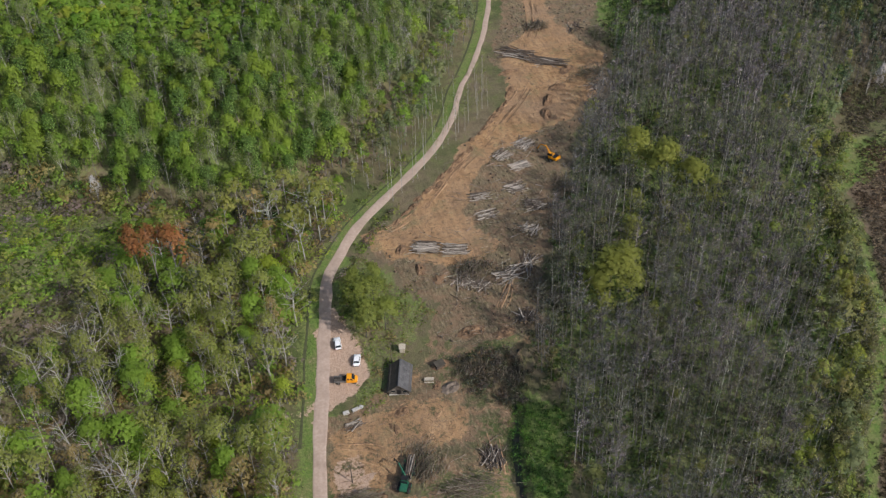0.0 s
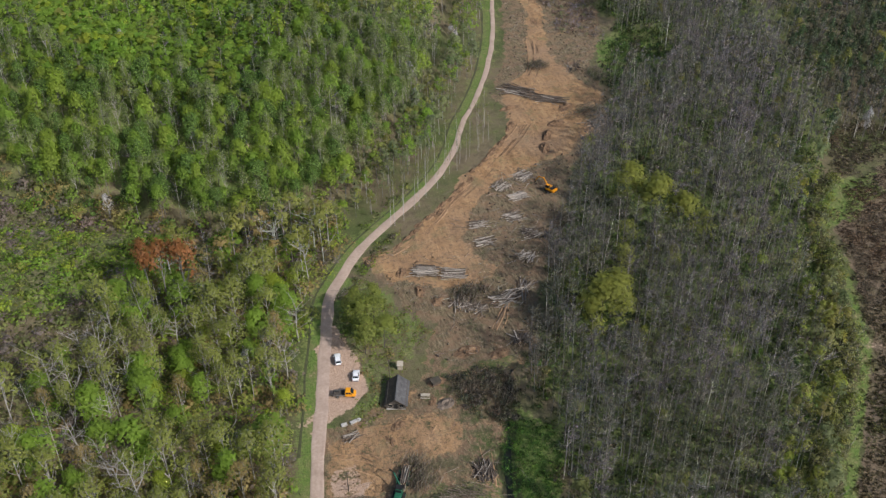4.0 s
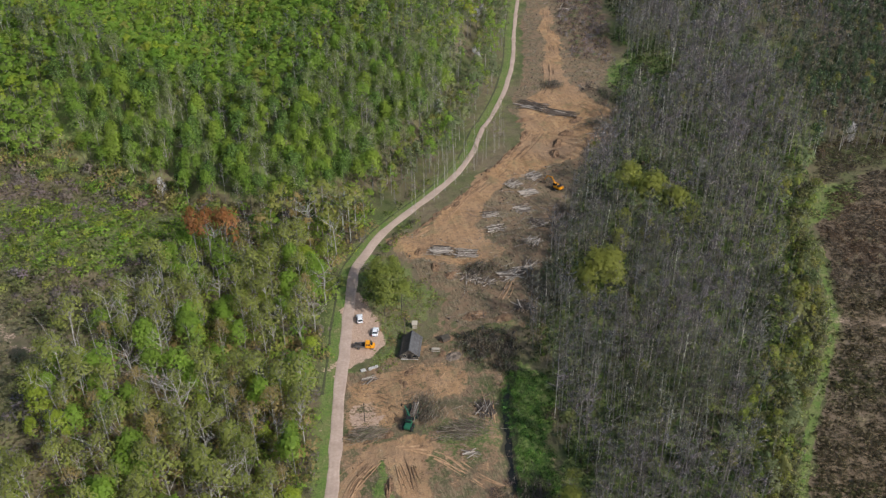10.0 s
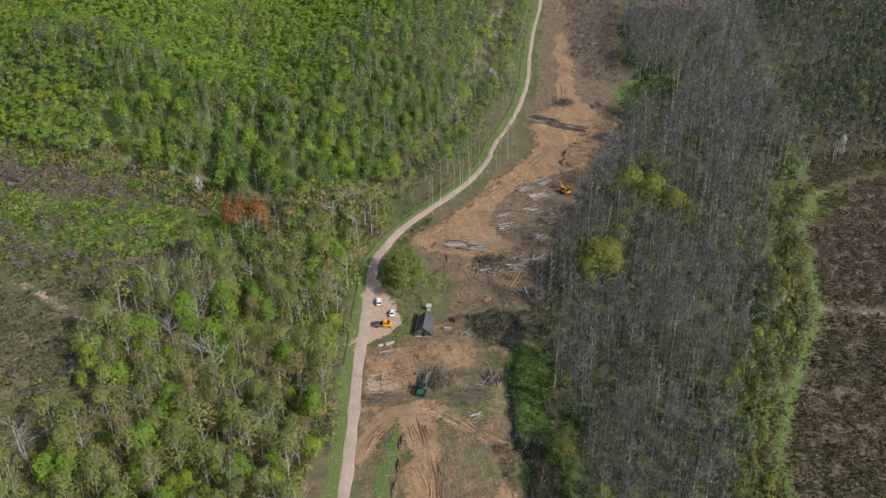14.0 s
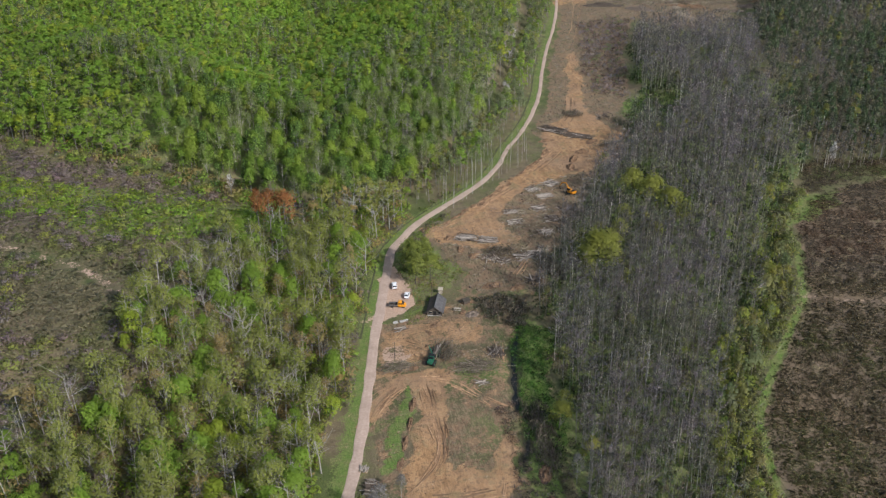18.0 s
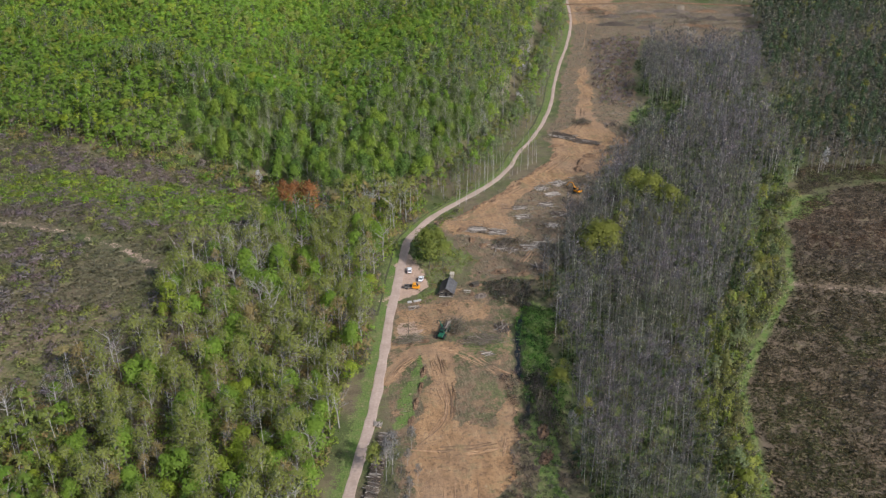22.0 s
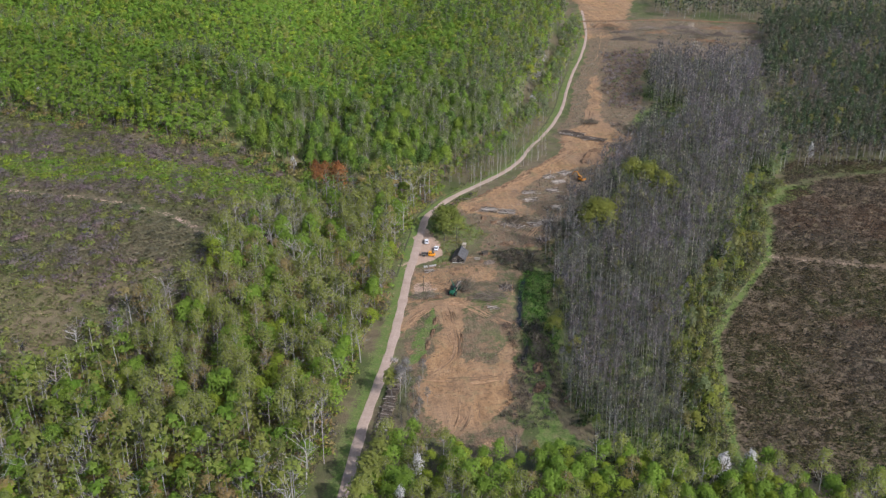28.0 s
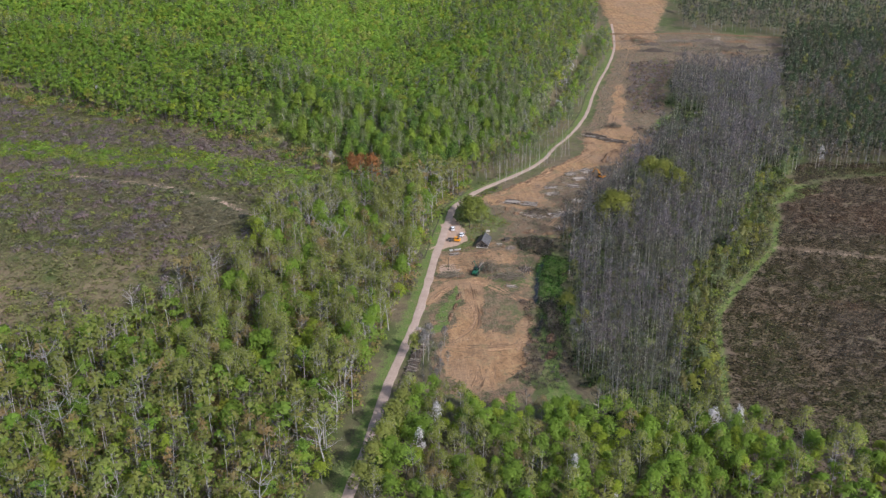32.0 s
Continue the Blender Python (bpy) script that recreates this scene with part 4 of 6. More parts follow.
def plant_singles():
    rng = np.random.default_rng(33)
    looks = [(3.0, "olive_tree_in_bud", "half-leafed olive-green tree with grey limbs showing", SPARSE, OLIVE, PALE_BARK, (13, 20), 1.0),
             (2.2, "young_leaf_tree", "broadleaf tree in fresh green spring leaf", FULL, FRESH, GREY_BARK, (9, 16), 1.0),
             (1.1, "lime_green_tree", "bright lime-green tree in new leaf", FULL, LIME, GREY_BARK, (7, 12), 1.0),
             (0.7, "tawny_tree", "tawny brown tree with leaves just opening", SPARSE, TAWNY, PALE_BARK, (11, 17), 1.0),
             (1.2, "leafless_tree", "leafless grey tree with a haze of twigs", ALDER, GREY_TWIG, PALE_BARK, (14, 22), 1.15),
             (1.0, "old_bare_tree", "old bare tree with pale forking limbs", OLD, GREY_TWIG, PALE_BARK, (13, 20), 0.95)]
    OF_FAR = {id(SPARSE): FAR_SPARSE, id(FULL): FAR_FULL, id(ALDER): FAR_ALDER, id(OLD): OLD}
    share = np.array([l[0] for l in looks])
    share /= share.sum()

    def stand(seed, area, gap, weights, stuff_if, group, name, size=1.0):
        x, y, r = scatter(seed, area, gap, lambda x, y: (np.abs(along(x, y, ROAD)) > 7.0) & (np.abs(along(x, y, OLD_TRACK)) > 3.5))
        w = share * weights
        kind = r.choice(len(looks), len(x), p=w / w.sum())
        rest = stuff_if(x, y)
        for k, (_, kind_name, label, plants, tint, bark, tall, fat) in enumerate(looks):
            sel = (kind == k) & rest
            if sel.any():
                wood_of(name + "_" + kind_name, label + ", many together", "wood", OF_FAR[id(plants)], x[sel], y[sel], r, (tall[0] * size, tall[1] * size), blend(r, sel.sum(), [(1, tint)]), blend(r, sel.sum(), [(1, bark)]), (BARK, TWIG if plants in (ALDER, OLD) else LEAF), (1.05 * fat, 1.4 * fat))
        for px, py, k in zip(x[~rest], y[~rest], kind[~rest]):
            _, kind_name, label, plants, tint, bark, tall, fat = looks[k]
            single(kind_name, label, plants[r.integers(len(plants))], px, py, r.uniform(*tall) * size, tint, bark, r, group=group, crown_mat=TWIG if plants in (ALDER, OLD) else LEAF, squeeze=fat * r.uniform(0.85, 1.3))

    stand(41, LEFT_WOOD, 5.4, np.array([1.5, 1.5, 1.4, 1.2, 1.1, 0.8]), lambda x, y: (x < -62) | (y < -150) | (y > 22), "trees left of the gravel road", "roadside_wood")
    stand(42, NEAR_WOOD, 4.4, np.array([0.9, 2.4, 3.4, 0.5, 0.4, 0]), lambda x, y: y < -216, "trees of the near wood", "near_wood", 0.78)

    def feature(name, label, plants, tint, bark, places, group="", mat=LEAF, category="tree"):
        for k, (x, y, h, fat) in enumerate(places):
            single(name, label, plants[k % len(plants)], x, y, h, tint, bark, rng, category, group, mat, squeeze=fat)

    feature("blossom_tree", "wild fruit tree in full white blossom", SPARSE[:3], BLOSSOM, GREY_BARK, [(-11, 66, 11, 0.7), (157, 274, 13, 0.8), (154, 246, 12, 0.8), (101, 122, 13, 0.7), (128, 154, 11, 0.6), (98, 106, 13, 0.7), (141, 206, 11, 1.1), (147, 216, 10, 1.0), (244, 42, 15, 0.5), (6, -113, 11, 0.6),
            (26, -178, 14, 0.6), (20, -190, 14, 0.6), (62, -208, 14, 0.6), (108, -189, 14, 0.7), (116, -188, 14, 0.7), (71, -218, 8, 0.7), (103, -187, 7, 0.8), (136, -208, 8, 0.8), (-150, 158, 9, 0.9), (128, 160, 11, 0.7), (-2, 150, 11, 0.6), (-2, 126, 9, 0.6), (22, -14, 10, 0.5)], "white blossom trees")
    feature("pale_bush_tree", "pale grey-white tree in bud beside the clearing", SPARSE, (0.235, 0.225, 0.210), PALE_BARK, [(79, -124, 11, 0.8), (33, -120, 8, 0.9), (31, -127, 6, 1.0), (33, -134, 6, 1.0), (30, -140, 7, 0.9), (28, -147, 7, 0.9), (26.5, -130, 15, 0.8), (24.5, -132.5, 14, 0.85), (218, 118, 12, 0.9), (205, 112, 11, 0.8)], "pale trees in bud")
    feature("copper_tree", "copper-red tree in new leaf", HIGH_CROWN, COPPER, GREY_BARK, [(10, 12, 29, 1.0), (4.5, 14, 27, 0.95), (0.5, 15, 26, 0.8)], "copper trees")
    feature("roadside_tree", "broad olive tree whose shade falls on the gravel road", FULL, OLIVE, GREY_BARK, [(22, -131, 12, 1.0), (18.5, -157, 10, 1.1), (15.5, -168, 13, 1.1), (13, -176, 14, 1.1), (10, -186, 14, 1.1), (6.5, -196, 14, 1.1), (3.5, -206, 14, 1.1)], "trees beside the road")
    feature("yellow_tree", "yellow-green tree in flower at the wood's edge", FULL[:2] + SPARSE[:2], (0.245, 0.262, 0.055), GREY_BARK, BIG_YELLOW, "yellow-green trees")
    feature("yard_tree", "broad olive-green tree beside the parked cars", FULL, (0.225, 0.262, 0.056), DARK_BARK, [(53.6, -13.5, 13, 1.1), (59, -12.5, 11, 1.3), (54, -6, 14, 1.25), (58.5, -2, 11, 1.2), (54.5, 3, 10, 1.2), (60, 6, 8, 1.1)], "trees by the house")
    feature("roadside_birch", "tall slender birch with white stem beside the road", BIRCH, OLIVE, WHITE_BARK, [(73.5 + 1.65 * k + rng.uniform(-1, 1), 39.0 + 1.56 * k + 3.0 * rng.random() + (8 if k % 3 == 2 else 0), rng.uniform(12, 18), 1.0) for k in range(30)], "birches along the road")
    feature("dead_tree", "dead white tree with broken forking limbs", OLD, WHITE_BARK, WHITE_BARK, [(-82, -94, 15, 1.0)], "dead trees", TWIG)
    feature("grey_dead_tree", "dead grey tree with bare forking limbs", OLD, GREY_TWIG, PALE_BARK, [(-34, -40, 18, 0.8), (-28, -46, 17, 0.7), (-16, -28, 20, 0.8), (-10, -34, 19, 0.8), (-22, -22, 19, 0.9), (-8, -54, 19, 0.8)], "dead trees", TWIG)


plant_woods()
plant_singles()


def plant_grass():
    x, y, rng = scatter(14, SWALE, 1.25, lambda x, y: (y > -104) | (x > 76), ragged=2.0)
    wood_of("marsh_grass", "lush dark green marsh grass beside the stream", "grass", LOW_SHRUB, x, y, rng, (0.4, 0.9), blend(rng, len(x), [(3, (0.085, 0.215, 0.030)), (1, (0.140, 0.250, 0.040))]), blend(rng, len(x), [(1, DEEP)]))
    x, y, rng = scatter(15, SWALE_NORTH, 1.6, ragged=2.0)
    wood_of("glade_grass", "dark green grass in a gap of the alder wood", "grass", LOW_SHRUB, x, y, rng, (0.4, 0.9), blend(rng, len(x), [(3, (0.060, 0.130, 0.030)), (1, DEEP)]), blend(rng, len(x), [(1, DEEP)]))
    x, y, rng = scatter(16, [(186, 150), (176, 165), (190, 225), (208, 285), (232, 300), (248, 290), (232, 262), (212, 215), (192, 150)], 2.3)
    wood_of("clearing_brush", "low dark brown brush left standing in the far clearing", "brush", SHRUB, x, y, rng, (0.6, 2.4), blend(rng, len(x), [(3, (0.175, 0.125, 0.105)), (2, MAUVE), (1, SAGE)]), blend(rng, len(x), [(1, BROWN_TWIG)]))
    x, y, rng = scatter(17, [(67, -88), (79, -86), (82, -100), (80, -118), (77, -138), (70, -152), (56, -150), (53, -144), (61, -124), (65, -109)], 1.7, ragged=3.0)
    wood_of("bank_brush", "dark brown brush and roots along the edge of the dug ground", "brush", SHRUB, x, y, rng, (0.5, 1.6), blend(rng, len(x), [(3, (0.100, 0.078, 0.066)), (1.2, (0.165, 0.135, 0.120)), (0.7, (0.075, 0.120, 0.040))]), blend(rng, len(x), [(1, DARK_BARK)]))

    x, y, rng = scatter(72, [(72, -29), (80, -27), (88, -30), (90, -40), (86, -47), (78, -46), (73, -40)], 1.5, ragged=2.0)
    wood_of("felled_crowns", "heap of dark green-grey felled tree crowns beside the stream", "brush", DENSE_BUSH, x, y, rng, (0.8, 2.2), blend(rng, len(x), [(3, (0.098, 0.104, 0.064)), (2, (0.150, 0.130, 0.104)), (1, (0.105, 0.130, 0.055))]), blend(rng, len(x), [(1, (0.16, 0.14, 0.12))]), squeeze=(0.9, 1.3))
    x, y, rng = scatter(18, [(40, -20), (44, -34), (200, 330), (228, 400), (200, 380), (100, 90), (56, 30)], 1.5, lambda x, y: (np.abs(along(x, y, ROAD)) < 6.5) & ~inside(x, y, YARD), ragged=1.0)
    wood_of("verge_brush", "grass tufts and low bushes along the road's verge", "brush", LOW_SHRUB, x, y, rng, (0.5, 1.5), blend(rng, len(x), [(3, FRESH), (3, OLIVE), (2, SAGE), (1, BROWN_TWIG)]), blend(rng, len(x), [(1, BROWN_TWIG)]))
    x, y, rng = scatter(73, VERGE, 1.7, lambda x, y: ~inside(x, y, YARD), ragged=2.0)
    wood_of("yard_grass", "tufts of green and dry grass round the house", "grass", LOW_SHRUB, x, y, rng, (0.15, 0.5), blend(rng, len(x), [(3, FRESH), (3, OLIVE), (2, TAWNY)]), blend(rng, len(x), [(1, BROWN_TWIG)]), squeeze=(1.6, 3.0))
    x, y, rng = scatter(19, [(2, -200), (14, -160), (34, -75), (44, -20), (38, -20), (26, -75), (6, -160), (-6, -200)], 1.6, lambda x, y: along(x, y, ROAD) > 2.2, ragged=1.0)
    wood_of("verge_grass", "green grass and young shoots beside the road", "grass", LOW_SHRUB, x, y, rng, (0.3, 1.1), blend(rng, len(x), [(4, FRESH), (2, DEEP), (2, OLIVE)]), blend(rng, len(x), [(1, DEEP)]))
    x, y, rng = scatter(20, [(20, -112), (30, -118), (30, -150), (24, -156), (18, -140)], 2.6, lambda x, y: along(x, y, ROAD) < -6.5)
    wood_of("grey_thicket", "grey leafless saplings standing round the log stack", "thicket", ALDER, x, y, rng, (4, 8), blend(rng, len(x), [(3, (0.24, 0.23, 0.22)), (1, BROWN_TWIG)]), blend(rng, len(x), [(1, GREY_BARK)]), (BARK, TWIG), squeeze=(1.0, 1.5))

plant_grass()

# ---- things in the clearing ----
PAINT_WHITE = mottled("white_car_paint", (0.72, 0.73, 0.74), (0.80, 0.80, 0.80), 2.0, 0.3, 0.0, 0, vary=0.04)
PAINT_ORANGE = mottled("orange_paint", (0.70, 0.27, 0.012), (0.86, 0.38, 0.020), 1.5, 0.4, 0.0, 0, vary=0.05)
PAINT_GREEN = mottled("dull_green_paint", (0.020, 0.100, 0.060), (0.035, 0.150, 0.085), 2.0, 0.45, 0.0, 0, vary=0.05)
GLASS = mottled("tinted_glass", (0.016, 0.020, 0.024), (0.024, 0.030, 0.034), 1.0, 0.06, 0.0, 0, vary=0.0)
RUBBER = mottled("black_rubber", (0.018, 0.018, 0.018), (0.035, 0.033, 0.030), 6.0, 0.85, depth=0.01)
STEEL = mottled("worn_steel", (0.16, 0.16, 0.16), (0.34, 0.33, 0.32), 4.0, 0.5, 0.7, 0.1, 0.01)
DARK_STEEL = mottled("black_steel", (0.020, 0.020, 0.021), (0.050, 0.048, 0.046), 4.0, 0.55, 0.4, 0.1, 0.01)
LAMP_GLASS = mottled("lamp_glass", (0.55, 0.55, 0.52), (0.75, 0.75, 0.72), 3.0, 0.15, 0, 0, vary=0)
RED_LAMP = mottled("red_lamp", (0.35, 0.02, 0.02), (0.5, 0.03, 0.03), 3.0, 0.2, 0, 0, vary=0)
ROOF_GREY = mottled("weathered_roof_sheet", (0.068, 0.066, 0.066), (0.130, 0.127, 0.125), 0.9, 0.75, depth=0.02, vary=0.3)
ROOF_BROWN = mottled("brown_roof_sheet", (0.046, 0.041, 0.032), (0.092, 0.078, 0.058), 0.9, 0.85, depth=0.02, vary=0.3)
PLANK = mottled("grey_plank", (0.055, 0.046, 0.038), (0.125, 0.108, 0.090), 2.5, 0.85, vary=0.5)
PALE_PLANK = mottled("pale_plank", (0.34, 0.29, 0.22), (0.50, 0.45, 0.36), 2.5, 0.8, vary=0.3)
LOG_BARK = mottled("log_bark", (0.20, 0.165, 0.130), (0.50, 0.45, 0.385), 3.0, 0.9, vary=0.8)
LOG_DARK = mottled("dark_log_bark", (0.055, 0.043, 0.034), (0.17, 0.135, 0.105), 3.0, 0.9, vary=0.8)
LOG_END = mottled("sawn_log_end", (0.40, 0.26, 0.13), (0.60, 0.44, 0.26), 6.0, 0.85, vary=0.4)
CONCRETE = mottled("concrete", (0.36, 0.34, 0.31), (0.52, 0.50, 0.46), 2.0, 0.9)
POLE_WOOD = mottled("tarred_pole", (0.060, 0.046, 0.034), (0.13, 0.105, 0.085), 3.0, 0.8)
SPOIL = mottled("dug_soil", (0.075, 0.048, 0.030), (0.29, 0.178, 0.100), 1.3, 0.95, bump=1.0, depth=0.3)
RUT = mottled("packed_soil", (0.27, 0.160, 0.086), (0.46, 0.298, 0.170), 0.7, 0.95, bump=0.6, depth=0.08)
RUT_DARK = mottled("damp_soil", (0.130, 0.082, 0.048), (0.25, 0.160, 0.094), 0.7, 0.95, bump=0.6, depth=0.08)
DITCH = mottled("ditch_mud", (0.045, 0.046, 0.024), (0.085, 0.095, 0.040), 0.8, 0.8)
WATER = mottled("dark_water", (0.012, 0.014, 0.012), (0.022, 0.022, 0.016), 0.5, 0.12, 0, 0.1, 0.02)


def part(name, bm, material, parent, label="", smooth_shaded=False):
    """Links a bmesh as one mesh object under a thing or under a part."""
    me = bpy.data.meshes.new(name)
    if smooth_shaded:
        for f in bm.faces:
            f.smooth = True
    bm.to_mesh(me)
    bm.free()
    for m in material if isinstance(material, (list, tuple)) else [material]:
        me.materials.append(m)
    ob = new(name, me)
    ob.parent = parent
    return tagged(ob, label)


def thing(name, label, category, x, y, turn=0.0, lift=0.0, group=""):
    root = tagged(new(name), label, category, group)
    root.matrix_world = pose(x, y, float(ground_z(x, y)) + lift, 0, 0, turn)
    return root


def box(x0, x1, y0, y1, z0, z1, bevel=0.0, top=None, m=None):
    """A box with soft edges; top: how far the upper face is drawn in at (x0, x1, y0, y1)."""
    bm = bmesh.new()
    a, b, c, d = top or (0, 0, 0, 0)
    lo = [bm.verts.new(p) for p in ((x0, y0, z0), (x1, y0, z0), (x1, y1, z0), (x0, y1, z0))]
    hi = [bm.verts.new(p) for p in ((x0 + a, y0 + c, z1), (x1 - b, y0 + c, z1), (x1 - b, y1 - d, z1), (x0 + a, y1 - d, z1))]
    bm.faces.new(lo[::-1]), bm.faces.new(hi)
    for k in range(4):
        bm.faces.new((lo[k], lo[(k + 1) % 4], hi[(k + 1) % 4], hi[k]))
    if bevel:
        bmesh.ops.bevel(bm, geom=bm.edges[:], offset=bevel, segments=2, affect="EDGES")
    if m is not None:
        bmesh.ops.transform(bm, matrix=m, verts=bm.verts[:])
    return bm


def rod(a, b, r, r2=None, sides=8):
    """A round bar from a to b with closed ends."""
    bm, a, b = bmesh.new(), Vector(a), Vector(b)
    bmesh.ops.create_cone(bm, cap_ends=True, segments=sides, radius1=r, radius2=r if r2 is None else r2, depth=(b - a).length)
    bmesh.ops.transform(bm, matrix=Matrix.Translation((a + b) / 2) @ (b - a).to_track_quat("Z", "Y").to_matrix().to_4x4(), verts=bm.verts[:])
    return bm


def wheel(parent, x, y, z, r, w, rim_mat=STEEL, sides=18):
    """A wheel across the x axis: tyre with rounded shoulders, and its rim."""
    bm = rod((x - w / 2, y, z), (x + w / 2, y, z), r, sides=sides)
    bmesh.ops.bevel(bm, geom=[e for e in bm.edges if abs((e.verts[0].co - e.verts[1].co).x) < 1e-4], offset=r * 0.15, segments=2, affect="EDGES")
    tyre = part("wheel", bm, RUBBER, parent, smooth_shaded=False)
    for s in (-1, 1):
        part("rim", rod((x + s * (w / 2 - 0.02), y, z), (x + s * (w / 2 + 0.012), y, z), r * 0.58, r * 0.5, 12), rim_mat, tyre)


def lofted(sections, closed=True):
    """A hull through cross-sections, each a list of points of equal number."""
    bm = bmesh.new()
    rings = [[bm.verts.new(p) for p in s] for s in sections]
    n = len(rings[0])
    for a, b in zip(rings, rings[1:]):
        for k in range(n):
            bm.faces.new((a[k], a[(k + 1) % n], b[(k + 1) % n], b[k]))
    if closed:
        bm.faces.new(rings[0][::-1]), bm.faces.new(rings[-1])
    bmesh.ops.recalc_face_normals(bm, faces=bm.faces[:])
    return bm


def car(name, label, x, y, turn, length=4.4, estate=True):
    root = thing(name, label, "car", x, y, turn, 0.02, "parked cars")
    w, h = 0.88, 0.5 * length

    def ring(yy, half, z0, z1):
        return [(-half, yy, z0 + 0.12), (-half * 0.96, yy, z0), (half * 0.96, yy, z0), (half, yy, z0 + 0.12), (half, yy, z1 - 0.12), (half * 0.9, yy, z1), (-half * 0.9, yy, z1), (-half, yy, z1 - 0.12)]

    body = lofted([ring(-h, w * 0.86, 0.35, 0.86), ring(-h + 0.12, w * 0.95, 0.28, 0.95), ring(-h * 0.6, w, 0.24, 0.98), ring(0, w, 0.22, 0.96), ring(h * 0.45, w, 0.24, 0.92), ring(h * 0.75, w * 0.97, 0.26, 0.82), ring(h - 0.1, w * 0.9, 0.3, 0.68), ring(h, w * 0.78, 0.36, 0.6)])
    bmesh.ops.bevel(body, geom=body.edges[:], offset=0.025, segments=1, affect="EDGES")
    shell = part("body", body, PAINT_WHITE, root, smooth_shaded=True)
    back = -h * (0.93 if estate else 0.7)
    cab = lofted([[(-w * 0.9, back, 0.94), (w * 0.9, back, 0.94), (w * 0.72, back + 0.28, 1.42), (-w * 0.72, back + 0.28, 1.42)], [(-w * 0.93, 0, 0.94), (w * 0.93, 0, 0.94), (w * 0.76, -0.1, 1.5), (-w * 0.76, -0.1, 1.5)],
                  [(-w * 0.9, h * 0.42, 0.9), (w * 0.9, h * 0.42, 0.9), (w * 0.72, h * 0.08, 1.46), (-w * 0.72, h * 0.08, 1.46)]])
    part("window_band", cab, GLASS, root, "dark car windows")
    part("roof", box(-w * 0.74, w * 0.74, back + 0.24, h * 0.1, 1.44, 1.53, 0.035), PAINT_WHITE, root)
    for s in (-1, 1):
        for yy in (back + 0.14, -0.05):
            part("pillar", rod((s * w * 0.92, yy - 0.02, 0.94), (s * w * 0.74, yy + (0.16 if yy < -1 else -0.05), 1.47), 0.045, sides=6), PAINT_WHITE, root)
        part("headlight", box(s * 0.66 - 0.17, s * 0.66 + 0.17, h - 0.14, h - 0.005, 0.58, 0.7, 0.03), LAMP_GLASS, shell)
        part("tail_light", box(s * 0.72 - 0.09, s * 0.72 + 0.09, -h - 0.004, -h + 0.1, 0.66, 0.9, 0.03), RED_LAMP, shell)
        part("mirror", box(s * 0.98 - 0.1, s * 0.98 + 0.1, h * 0.3, h * 0.3 + 0.14, 0.92, 1.06, 0.04), PAINT_WHITE, root)
        for yy in (-h * 0.6, h * 0.62):
            wheel(root, s * 0.8, yy, 0.32, 0.32, 0.2)
    part("bumper", box(-0.8, 0.8, -h - 0.05, -h + 0.1, 0.36, 0.52, 0.04), DARK_STEEL, root)
    return root


car("estate_car", "white estate car parked on the gravel yard", 45.9, -13.8, -5)
car("hatchback_car", "white hatchback car parked at the yard's grassy edge", 49.3, -21.3, -16, 4.1, False)


